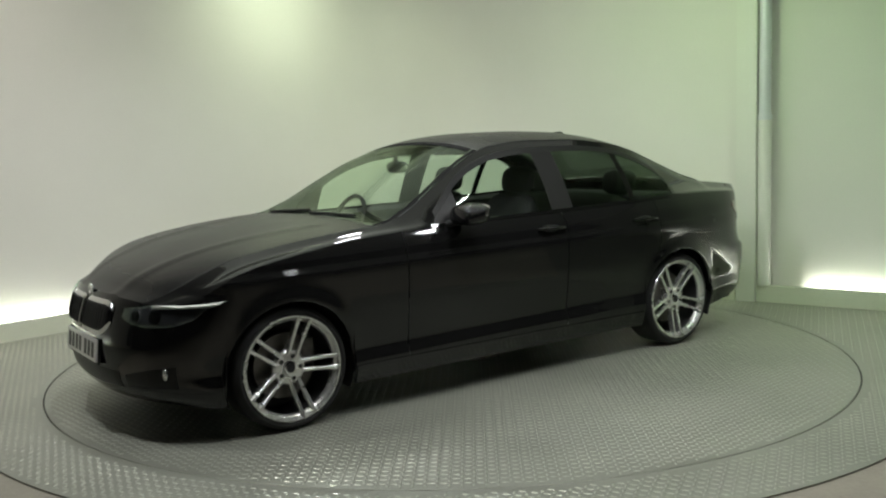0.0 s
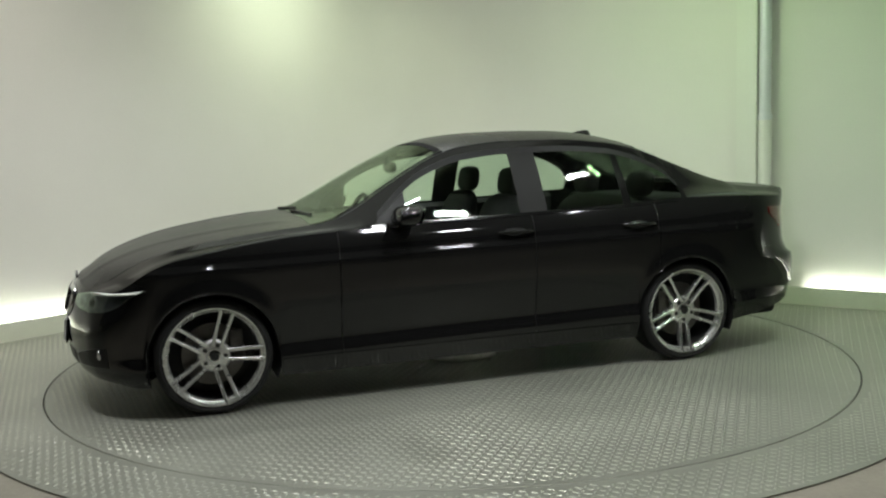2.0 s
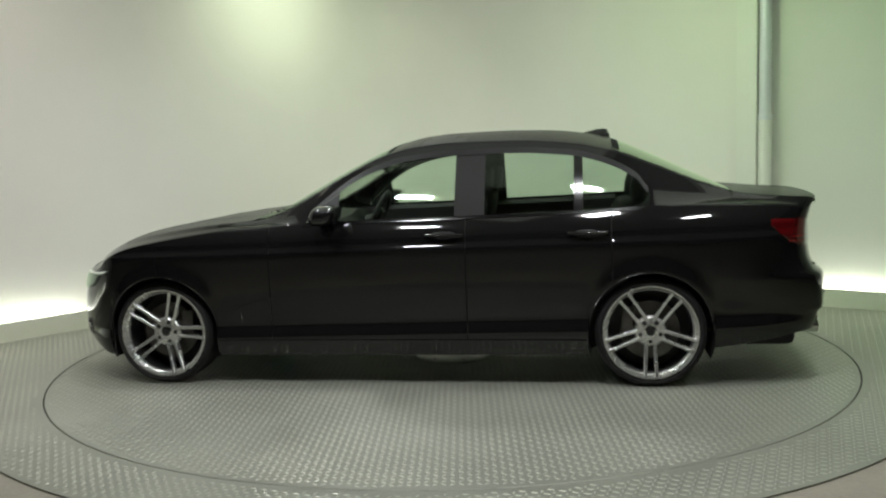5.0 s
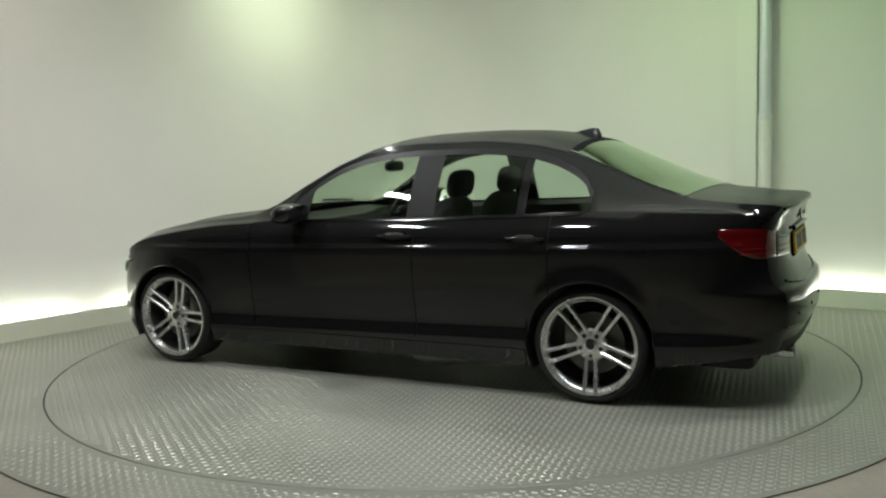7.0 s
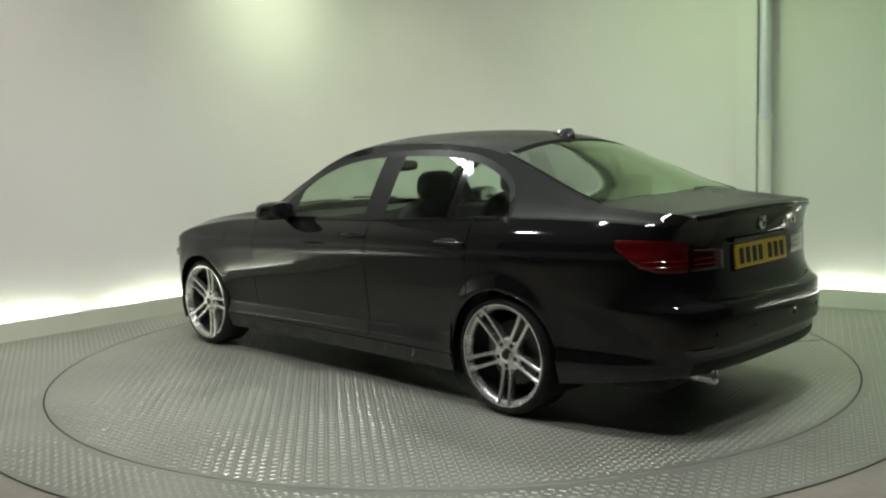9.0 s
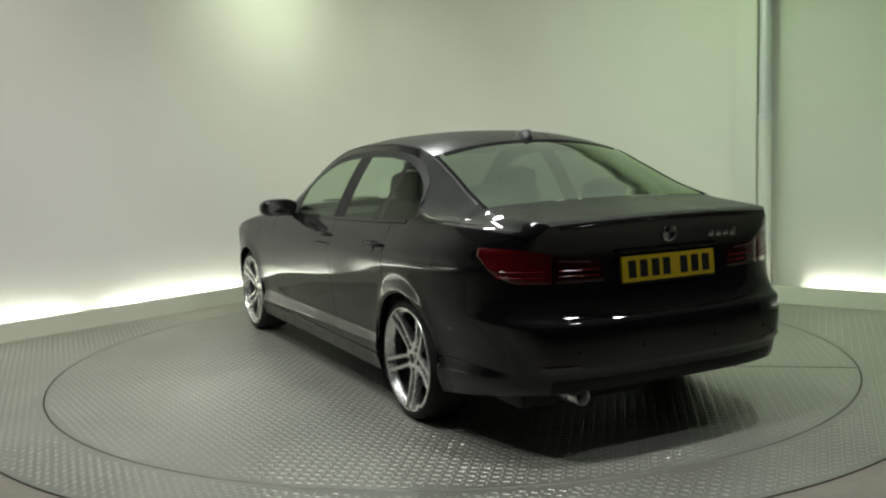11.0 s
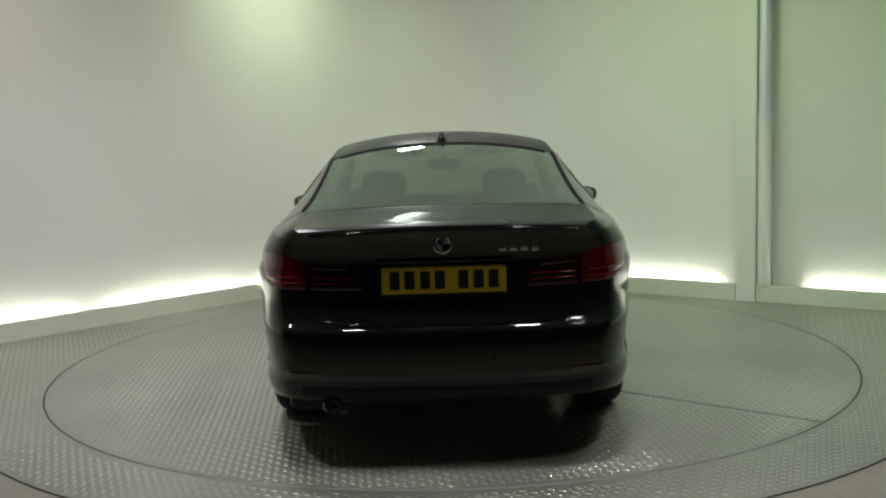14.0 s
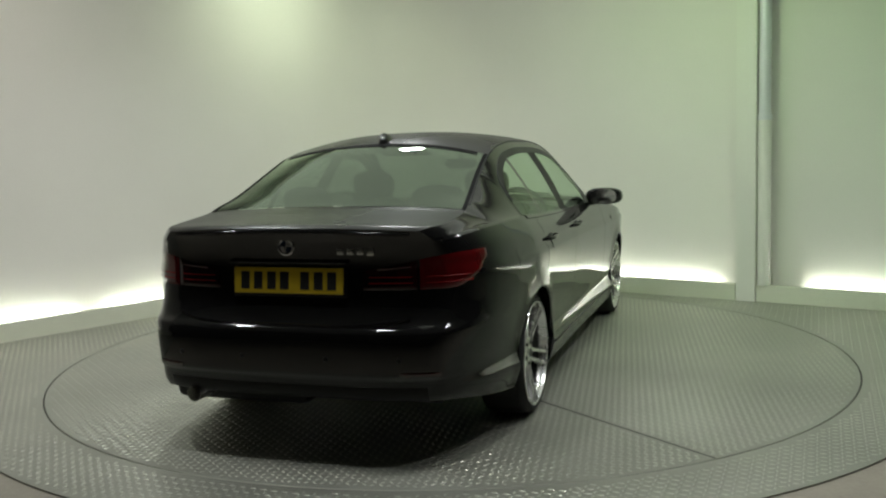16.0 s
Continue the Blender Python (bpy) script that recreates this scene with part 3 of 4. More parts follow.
def end_face(bm, s, keep):
    """Adds the face across one end of the car, where keep(z, y) allows it."""
    zs = section(s)[:ROWS]
    n = 2 * NTOP
    rows = []
    for i, z in enumerate(zs):
        yw = side_point(s, z).y
        row = []
        for k in range(n + 1):
            y = yw * (1 - 2 * k / n)
            f = (i / (len(zs) - 1)) ** 2
            zz = z + (crown(s, y * min(1, interp(s, RAILY) / yw)) - interp(s, RAILZ)) * f
            row.append(Vector((bend(s, y, zz), y, zz)))
        rows.append(row)
    want = 1 if s > 0 else -1
    vs = [[bm.verts.new(p) for p in r] for r in rows]
    for i in range(len(vs) - 1):
        for k in range(n):
            quad = [vs[i][k], vs[i][k + 1], vs[i + 1][k + 1], vs[i + 1][k]]
            mid = sum((v.co for v in quad), Vector()) / 4
            if keep(mid.z, mid.y):
                bm.faces.new(quad if want < 0 else quad[::-1])
    loose = [v for v in bm.verts if not v.link_faces]
    bmesh.ops.delete(bm, geom=loose, context="VERTS")
    bmesh.ops.remove_doubles(bm, verts=bm.verts, dist=0.0012)
    bmesh.ops.recalc_face_normals(bm, faces=bm.faces)


def skin(end, q, z, lift=0.0):
    """A point on the body at one end: q metres out from the middle along the bumper face, then round the corner along the flank."""
    s0 = FRONT_S if end == "front" else REAR_S
    sg = 1 if q >= 0 else -1
    q = abs(q)

    def at(q, z):
        w = side_point(s0, z).y
        if q <= w:
            return Vector((bend(s0, q, z), q, z))
        s = s0 - (q - w) * (1 if end == "front" else -1)
        return side_point(s, z)
    p = at(q, z)
    if lift:
        du, dv = at(q + 0.01, z) - at(q - 0.01 if q > 0.01 else q, z), at(q, z + 0.01) - at(q, z - 0.01)
        nrm = du.cross(dv).normalized()
        if nrm.dot(Vector((1 if end == "front" else -1, 0.6, 0))) < 0:
            nrm = -nrm
        p = p + nrm * lift
    return Vector((p.x, p.y * sg, p.z))


def patch(end, edge_low, edge_high, q0, q1, lift=0.006, n=24, m=8, side=1, depth=0.01):
    """A slab on the skin between two edges given as tables of (q, z)."""
    bm = bmesh.new()
    outer, inner = [], []
    for j in range(m + 1):
        ro, ri = [], []
        for i in range(n + 1):
            q = q0 + (q1 - q0) * i / n
            z = interp(q, edge_low) + (interp(q, edge_high) - interp(q, edge_low)) * j / m
            edge = min(i, n - i, j * 1.5, (m - j) * 1.5)
            up = lift if edge >= 1 else lift * 0.35
            p = skin(end, q, z, up)
            o = skin(end, q, z, -depth)
            ro.append((p.x, p.y * side, p.z))
            ri.append((o.x, o.y * side, o.z))
        outer.append(ro)
        inner.append(ri)
    a = grid_faces(bm, outer)
    b = grid_faces(bm, inner)
    ring = [(j, 0) for j in range(m + 1)] + [(m, i) for i in range(1, n + 1)] + [(j, n) for j in range(m - 1, -1, -1)] + [(0, i) for i in range(n - 1, 0, -1)]
    for (j, i), (jj, ii) in zip(ring, ring[1:] + ring[:1]):
        bm.faces.new((a[j][i], a[jj][ii], b[jj][ii], b[j][i]))
    bmesh.ops.recalc_face_normals(bm, faces=bm.faces)
    return bm


def wheel(car, x, side):
    """An alloy wheel with five double spokes; its outer face at y = 0, outward is +y before mirroring."""
    hub = new("wheel")
    hub.parent = car
    hub.location = (x, side * 0.868, HUBZ)
    flip = side

    def put(name, bm, mat, label="", angle=40):
        for v in bm.verts:
            v.co.y *= flip
        bmesh.ops.recalc_face_normals(bm, faces=bm.faces)
        return sharp(part(name, bm, mat, hub, label), angle)
    R = TYRE_R
    put("tyre", lathe(bmesh.new(), [(0.250, -0.02), (0.262, 0.0), (0.275, 0.006), (R - 0.018, 0.0), (R - 0.004, -0.014), (R, -0.035),
                                    (R, -0.20), (R - 0.006, -0.215), (0.262, -0.225), (0.25, -0.21)], "y", 72, close=True), RUBBER, "black low-profile tyre")
    put("rim", lathe(bmesh.new(), [(0.258, -0.004), (0.261, 0.002), (0.258, 0.007), (0.2505, 0.006), (0.2485, -0.004), (0.246, -0.010), (0.238, -0.009), (0.232, -0.014), (0.228, -0.03), (0.228, -0.037), (0.252, -0.04), (0.25, -0.02)],
                           "y", 72, close=True), ALLOY, "silver alloy rim")
    put("barrel", lathe(bmesh.new(), [(0.2355, -0.036), (0.232, -0.06), (0.228, -0.2), (0.20, -0.205), (0.06, -0.205), (0.06, -0.215), (0.238, -0.215), (0.24, -0.04)], "y", 48, close=True), BARREL, "dark wheel barrel")
    for i in range(5):
        base = 2 * math.pi * i / 5 + math.pi / 2 + (0.628 if x < 0 else 0.314)
        for off in (-1, 1):
            rows = []
            for k in range(9):
                t = k / 8
                r = 0.045 + (0.243 - 0.045) * t
                # the two spokes of a pair run side by side and open towards the rim
                lat = off * (0.022 + 0.009 * t)
                wdt = 0.0112 - 0.0014 * t + 0.004 * max(0, t - 0.85) * 6
                y = -0.028 + 0.03 * t ** 1.6 - 0.006 * (1 - t)
                th = 0.03 + 0.012 * (1 - t)
                rad, tan = Vector((math.cos(base), 0, math.sin(base))), Vector((-math.sin(base), 0, math.cos(base)))
                c = rad * r + tan * lat
                up = Vector((0, 1, 0))
                rows.append([c - tan * wdt + up * (y - th), c - tan * wdt * 0.9 + up * (y - 0.004), c - tan * wdt * 0.55 + up * y,
                             c + tan * wdt * 0.55 + up * y, c + tan * wdt * 0.9 + up * (y - 0.004), c + tan * wdt + up * (y - th)])
            bm = bmesh.new()
            grid_faces(bm, rows, wrap=True)
            put("spoke", bm, ALLOY)
    put("hub_boss", lathe(bmesh.new(), [(0.088, -0.07), (0.086, -0.045), (0.076, -0.035), (0.040, -0.032), (0.036, -0.036), (0.001, -0.036)], "y", 40), ALLOY)
    put("hub_cap", lathe(bmesh.new(), [(0.032, -0.034), (0.031, -0.028), (0.026, -0.026), (0.001, -0.026)], "y", 32), CHROME)
    put("hub_badge", lathe(bmesh.new(), [(0.024, -0.027), (0.023, -0.0245), (0.001, -0.0245)], "y", 28), INK, "small round dark hub badge")
    for i in range(5):
        a = 2 * math.pi * i / 5 + math.pi / 2 + (0.628 if x < 0 else 0.314)
        put("wheel_bolt", lathe(bmesh.new(), [(0.011, -0.045), (0.011, -0.0285), (0.008, -0.0265), (0.001, -0.03)], "y", 12,
                                (0.057 * math.cos(a), -0.003, 0.057 * math.sin(a))), TRIM)
    put("brake_disc", lathe(bmesh.new(), [(0.06, -0.10), (0.162, -0.10), (0.165, -0.112), (0.162, -0.124), (0.06, -0.124)], "y", 48), DISC, "grey iron brake disc")
    cal = bmesh.new()
    add_box(cal, 0.12 if x < 0 else -0.12, -0.095, 0.05, 0.07, 0.05, 0.15, bevel=0.012)
    put("brake_caliper", cal, DISC)
    return hub


def arch_liner(car, x, side):
    bm = bmesh.new()
    rows = []
    for y in (0.855, 0.60):
        rows.append([(x + (ARCH_R + 0.012) * math.cos(a), side * y, HUBZ + (ARCH_R + 0.012) * math.sin(a)) for a in np.linspace(math.radians(-25), math.radians(205), 33)])
    rows.append([(x, side * 0.60, HUBZ)] * 33)
    grid_faces(bm, rows)
    bmesh.ops.remove_doubles(bm, verts=bm.verts, dist=1e-5)
    part("arch_liner", bm, RUBBER, car, "black wheel arch liner")


def arch_lip(car, x, side):
    """The turned-in edge of a wheel arch."""
    bm = bmesh.new()
    rows = []
    ang = np.linspace(math.radians(2), math.radians(178), 48)
    for inset, dr in ((-0.001, 0.0), (0.004, -0.006), (0.03, -0.004), (0.06, 0.012)):
        row = []
        for a in ang:
            px, pz = x + (ARCH_R + dr) * math.cos(a), HUBZ + (ARCH_R + dr) * math.sin(a)
            row.append((px, side * (flank(px, pz) - inset), pz))
        rows.append(row)
    grid_faces(bm, rows)
    part("arch_lip", bm, PAINT, car)


def build_car():
    car = tagged(new("car"), "glossy black four-door saloon car with silver alloy wheels", "car")
    shell(car)
    for x in (AXLE, -AXLE):
        for side in (1, -1):
            wheel(car, x, side)
            arch_liner(car, x, side)
            arch_lip(car, x, side)
    # floor pan
    part("floor_pan", box(0, 0, 0.21, 1.95, 1.60, 0.06, bevel=0.02), TRIM, car)
    part("floor_pan", box(1.83, 0, 0.24, 0.28, 1.3, 0.06, bevel=0.02), TRIM, car)
    part("floor_pan", box(-1.95, 0, 0.28, 0.55, 1.3, 0.06, bevel=0.02), TRIM, car)
    part("floor_pan", box(0, 0, 0.235, 3.8, 1.1, 0.10, bevel=0.02), TRIM, car)
    return car


car = build_car()


# ---- parts of the car ----
def side_patch(s0, s1, low, high, lift=0.004, depth=0.004, n=16, m=4, side=1):
    """A thin slab on the flank between two heights given as functions of the station."""
    bm = bmesh.new()
    outer, inner = [], []
    for j in range(m + 1):
        ro, ri = [], []
        for i in range(n + 1):
            s = s0 + (s1 - s0) * i / n
            z = low(s) + (high(s) - low(s)) * j / m
            p = side_point(s, z)
            ro.append((p.x, side * (p.y + lift), p.z))
            ri.append((p.x, side * (p.y - depth), p.z))
        outer.append(ro)
        inner.append(ri)
    a, b = grid_faces(bm, outer), grid_faces(bm, inner)
    ring = [(j, 0) for j in range(m + 1)] + [(m, i) for i in range(1, n + 1)] + [(j, n) for j in range(m - 1, -1, -1)] + [(0, i) for i in range(n - 1, 0, -1)]
    for (j, i), (jj, ii) in zip(ring, ring[1:] + ring[:1]):
        bm.faces.new((a[j][i], a[jj][ii], b[jj][ii], b[j][i]))
    bmesh.ops.recalc_face_normals(bm, faces=bm.faces)
    return bm


def blob(cx, cy, cz, rx, ry, rz, power=2.6, nu=28, nv=16, shear=0.0):
    """A rounded, box-like body."""
    bm = bmesh.new()
    rows = []
    sp = lambda v: math.copysign(abs(v) ** (2 / power), v)
    for j in range(nv + 1):
        b = -math.pi / 2 + math.pi * j / nv
        rows.append([(cx + rx * sp(math.cos(b)) * sp(math.cos(a)) + shear * sp(math.sin(b)) * rz, cy + ry * sp(math.cos(b)) * sp(math.sin(a)), cz + rz * sp(math.sin(b)))
                     for a in (2 * math.pi * i / nu for i in range(nu))])
    grid_faces(bm, rows, wrap=True)
    bmesh.ops.remove_doubles(bm, verts=bm.verts, dist=1e-5)
    bmesh.ops.recalc_face_normals(bm, faces=bm.faces)
    return bm


def sweep(points, radius, n=10, flat=1.0):
    """A round bar along points."""
    bm = bmesh.new()
    pts = [Vector(p) for p in points]
    rows = []
    for i, p in enumerate(pts):
        d = (pts[min(i + 1, len(pts) - 1)] - pts[max(i - 1, 0)]).normalized()
        u = d.cross(Vector((0, 0, 1)))
        u = u.normalized() if u.length > 1e-3 else Vector((0, 1, 0))
        v = u.cross(d)
        rows.append([p + (u * math.cos(a) + v * math.sin(a) * flat) * radius for a in (2 * math.pi * k / n for k in range(n))])
    vs = grid_faces(bm, rows, wrap=True)
    bm.faces.new(vs[0])
    bm.faces.new(vs[-1][::-1])
    bmesh.ops.recalc_face_normals(bm, faces=bm.faces)
    return bm


def mirrored(bm, side):
    if side < 0:
        for v in bm.verts:
            v.co.y *= -1
        bmesh.ops.reverse_faces(bm, faces=bm.faces)
    return bm


def window_trim(side):
    belt = lambda s: interp(s, BELT)
    part("belt_trim", side_patch(0.54, -1.36, lambda s: belt(s) - 0.004, lambda s: belt(s) + 0.012, 0.005, 0.003, 40, 2, side), GLOSS, car, "gloss black waist trim")
    part("window_trim", side_patch(0.50, -1.404, lambda s: max(dlo_top(s) - 0.002, belt(s) + 0.0125), lambda s: max(min(dlo_top(s) + 0.032, interp(s, RAILZ) - 0.003), belt(s) + 0.02), 0.004, 0.003, 90, 1, side), TRIM, car)
    part("mirror_corner", side_patch(0.51, 0.335, lambda s: belt(s) + 0.0125, lambda s: max(belt(s) + 0.014, dlo_top(s) - 0.004), 0.003, 0.004, 10, 5, side), TRIM, car, "black mirror corner trim")
    part("gutter_trim", side_patch(0.70, -1.80, lambda s: interp(s, RAILZ) - 0.006, lambda s: interp(s, RAILZ) - 0.001, 0.002, 0.002, 90, 1, side), TRIM, car)
    # sill
    part("sill", side_patch(AXLE - ARCH_R - 0.01, -(AXLE - ARCH_R - 0.01), lambda s: interp(s, SILL) - 0.012, lambda s: 0.262, 0.006, 0.02, 40, 5, side), PAINT, car, "black painted sill skirt")
    # underside of the doors and the inner wall of the cabin
    bm = bmesh.new()
    ss = [0.62 - i * 0.1 for i in range(20)]
    grid_faces(bm, [[(s, side * (flank(s, interp(s, BELT)) - 0.075), 0.25) for s in ss], [(s, side * (flank(s, 0.6) - 0.075), 0.60) for s in ss],
                    [(s, side * (flank(s, interp(s, BELT)) - 0.065), interp(s, BELT) - 0.03) for s in ss], [(s, side * (flank(s, interp(s, BELT)) - 0.012), interp(s, BELT) - 0.002) for s in ss]])
    part("door_lining", bm, CLOTH, car, "dark door lining")
    # bonnet joint
    bm = bmesh.new()
    ss = [2.06 - i * 0.04 for i in range(31)]
    rows = []
    for dy in (0.003, -0.003):
        row = []
        for s in ss:
            y = interp(s, RAILY) - 0.012 + dy
            z = crown(s, y) + 0.0012
            row.append((bend(s, y, z), side * y, z))
        rows.append(row)
    grid_faces(bm, rows)
    part("bonnet_joint", bm, SEAM, car)


def door_handle(x, z, side):
    s = x
    p = side_point(s, z)
    y0 = p.y
    part("handle_cup", mirrored(blob(x + 0.005, y0 - 0.006, z - 0.004, 0.075, 0.010, 0.026, 2.4), side), TRIM, car)
    pts = [(x + 0.105, y0 + 0.002, z + 0.002), (x + 0.09, y0 + 0.018, z + 0.003), (x + 0.04, y0 + 0.026, z + 0.003), (x - 0.03, y0 + 0.027, z + 0.002),
           (x - 0.085, y0 + 0.020, z), (x - 0.10, y0 + 0.002, z)]
    part("door_handle", mirrored(sweep(pts, 0.010, 12, 1.0), side), PAINT, car, "black pull handle")


def wing_mirror(side):
    mid = Vector((0.375, 0.950, 0.982))
    case = part("mirror_case", mirrored(blob(mid.x, mid.y, mid.z, 0.075, 0.122, 0.057, 2.8, shear=-0.25), side), PAINT, car, "glossy black wing mirror case")
    bm = bmesh.new()
    rows = []
    for j in range(7):
        r = 1 - j / 6
        rows.append([(mid.x - 0.0755 + 0.004 * r - 0.018 * math.sin(a) * r, mid.y + 0.088 * r * math.copysign(abs(math.cos(a)) ** 0.75, math.cos(a)),
                      mid.z + 0.05 * r * math.copysign(abs(math.sin(a)) ** 0.75, math.sin(a))) for a in (2 * math.pi * k / 28 for k in range(28))])
    grid_faces(bm, rows, wrap=True)
    bmesh.ops.remove_doubles(bm, verts=bm.verts, dist=1e-5)
    part("mirror_glass", mirrored(bm, side), CHROME, case, "silvered mirror glass")
    part("mirror_stalk", mirrored(sweep([(0.44, 0.79, 0.925), (0.42, 0.83, 0.93), (0.40, 0.88, 0.94)], 0.026, 12, 0.7), side), TRIM, case)
    part("mirror_indicator", mirrored(blob(mid.x + 0.048, mid.y + 0.055, mid.z + 0.005, 0.022, 0.045, 0.008), side), LENS, case)


def tail_lamp(side):
    low = [(0.34, 0.750), (0.70, 0.755), (0.78, 0.780), (0.97, 0.885)]
    high = [(0.34, 0.835), (0.50, 0.858), (0.62, 0.885), (0.74, 0.902), (0.97, 0.905)]
    lamp = part("tail_lamp", patch("rear", low, high, 0.585, 0.945, 0.004, 30, 10, side), RED, car, "red tail lamp lens")
    inner = part("boot_lamp", patch("rear", low, high, 0.345, 0.575, 0.004, 16, 10, side), DARKRED, car, "smoked red boot lid lamp lens")
    for owner, q0, q1 in ((inner, 0.36, 0.565), (lamp, 0.60, 0.80)):
        for z in (0.775, 0.800):
            lo, hi = [(0.3, z), (1, z + 0.004)], [(0.3, z + 0.009), (1, z + 0.013)]
            part("light_bar", patch("rear", lo, hi, q0, q1, 0.0055, 14, 2, side, -0.002), BRIGHTRED, owner)
    lo, hi = [(0.3, 0.822), (0.6, 0.845), (1, 0.87)], [(0.3, 0.832), (0.6, 0.858), (1, 0.883)]
    part("clear_bar", patch("rear", lo, hi, 0.40, 0.56, 0.0055, 14, 2, side, -0.002), SMOKE, inner)


BRIGHTRED = material("bright_red_lens", (0.26, 0.010, 0.012), 0.15, vary=0.1, scale=20)
SMOKE = material("smoked_clear_lens", (0.10, 0.07, 0.07), 0.12, vary=0.1)
LAMPGREY = material("lamp_housing", (0.075, 0.075, 0.08), 0.35, metal=0.4, vary=0.15, scale=20)
AMBER = material("amber_reflector", (0.5, 0.16, 0.02), 0.2)


def head_lamp(side):
    low = [(0.44, 0.585), (0.51, 0.560), (0.63, 0.550), (0.76, 0.582), (0.88, 0.655)]
    high = [(0.44, 0.625), (0.6, 0.648), (0.75, 0.663), (0.88, 0.672)]
    lamp = part("head_lamp", patch("front", low, high, 0.44, 0.88, 0.003, 34, 10, side), LAMPGREY, car, "grey headlamp housing")
    lo, hi = [(q, z - 0.020) for q, z in high], [(q, z + 0.002) for q, z in high]
    part("brow_strip", patch("front", lo, hi, 0.61, 0.86, 0.0185, 30, 2, side, -0.002), BROW, lamp, "white light strip")
    for q, r in ((0.535, 0.030), (0.645, 0.034)):
        p = skin("front", q, interp(q, low) * 0.55 + interp(q, high) * 0.45, 0.004)
        nrm = (skin("front", q, p.z, 0.02) - skin("front", q, p.z, 0.0)).normalized()
        turn = Vector((0, 0, 1)).rotation_difference(nrm).to_matrix().to_4x4()
        for nm, prof, mat in (("lamp_ring", [(r - 0.006, -0.004), (r - 0.005, 0.007), (r, 0.007), (r + 0.002, -0.004)], CHROME),
                              ("lamp_bulb", [(r - 0.007, 0.0), (r * 0.6, 0.006), (0.001, 0.009)], GLOSS)):
            bm = lathe(bmesh.new(), prof, "z", 28)
            bmesh.ops.transform(bm, matrix=Matrix.Translation(p) @ turn, verts=bm.verts)
            part(nm, mirrored(bm, side), mat, lamp)
    cover = part("lamp_cover", patch("front", low, high, 0.442, 0.878, 0.016, 34, 10, side, -0.012), LENS, lamp, "clear headlamp cover")
    cover.visible_shadow = False
    # fog lamp and lower corner
    p = skin("front", 0.66, 0.335, 0.006)
    part("fog_lamp", blob(p.x - 0.004, p.y * side, p.z, 0.010, 0.020, 0.028, 2.2), ALLOY, car, "small upright fog lamp")


BROW = material("white_light_guide", (0.85, 0.85, 0.80), 0.25, vary=0.05)


def grille(side):
    low = [(0.015, 0.500), (0.05, 0.482), (0.25, 0.482), (0.31, 0.505), (0.35, 0.555)]
    high = [(0.015, 0.638), (0.05, 0.650), (0.27, 0.650), (0.325, 0.638), (0.35, 0.60)]
    lo2, hi2 = [(q, z + 0.007) for q, z in low], [(q, z - 0.007) for q, z in high]
    ring = part("grille", patch("front", low, high, 0.018, 0.345, 0.016, 24, 10, side), CHROME, car, "chrome kidney-shaped grille surround")
    part("grille_mesh", patch("front", lo2, hi2, 0.026, 0.338, 0.0185, 24, 8, side), TRIM, ring, "black grille")
    for k in range(10):
        q = 0.05 + k * 0.0285
        part("grille_slat", patch("front", lo2, hi2, q - 0.003, q + 0.003, 0.0215, 2, 6, side), GLOSS, ring)


def plate(end, z, mat, label):
    s0 = FRONT_S if end == "front" else REAR_S
    sg = 1 if end == "front" else -1
    x = max(sg * bend(s0, y, zz) for y in (0, 0.26) for zz in (z - 0.055, z + 0.055)) + 0.006
    lean = -0.10 if end == "front" else 0.10
    holder = Matrix.Translation((sg * x, 0, z)) @ Matrix.Rotation(lean * sg * (1 if end == "front" else -1), 4, "Y")
    thing = new("number_plate")
    thing.parent = car
    thing.matrix_local = holder
    tagged(thing, label)
    part("plate_board", box(0, 0, 0, 0.012, 0.522, 0.113, bevel=0.003), mat, thing, label, smooth=False)
    part("plate_backing", box(-sg * 0.012, 0, -0.004, 0.012, 0.54, 0.13, bevel=0.003), TRIM, thing)
    # seven plain bars in place of the characters
    for k, y in enumerate((-0.206, -0.143, -0.078, -0.016, 0.082, 0.146, 0.209)):
        part("plate_bar", box(sg * 0.0068, y * (1 if end == "front" else -1), 0, 0.0016, 0.042, 0.076, bevel=0.0005), INK, thing, smooth=False)


def badge(end, z, r):
    p = skin(end, 0.0, z, 0.0)
    sg = 1 if end == "front" else -1
    bm = lathe(bmesh.new(), [(r, -0.004), (r, 0.004), (r * 0.9, 0.006), (r * 0.72, 0.005), (r * 0.70, 0.004)], "x", 36)
    ring = part("badge", bm, CHROME, car, "round chrome badge ring")
    ring.matrix_local = Matrix.Translation((p.x + sg * 0.002, 0, z)) @ Matrix.Rotation(0 if sg > 0 else math.pi, 4, "Z")
    for k in range(4):
        bm = bmesh.new()
        c = bm.verts.new((0.0046, 0, 0))
        arc = [bm.verts.new((0.0046, r * 0.7 * math.cos(a), r * 0.7 * math.sin(a))) for a in np.linspace(k * math.pi / 2, (k + 1) * math.pi / 2, 9)]
        for u, v in zip(arc, arc[1:]):
            bm.faces.new((c, u, v))
        part("badge_quarter", bm, BLUE if k % 2 else ALLOY, ring, smooth=False)


def seat(x, y, wide, back_top, label):
    thing = new("seat")
    thing.parent = car
    thing.location = (x, y, 0)
    tagged(thing, label)
    part("cushion", blob(0.08, 0, 0.50, 0.27, wide, 0.10, 3.5), CLOTH, thing)
    part("backrest", blob(-0.23, 0, 0.55 + (back_top - 0.55) / 2, 0.075, wide, (back_top - 0.48) / 2, 3.2, shear=-0.30), CLOTH, thing)
    return thing


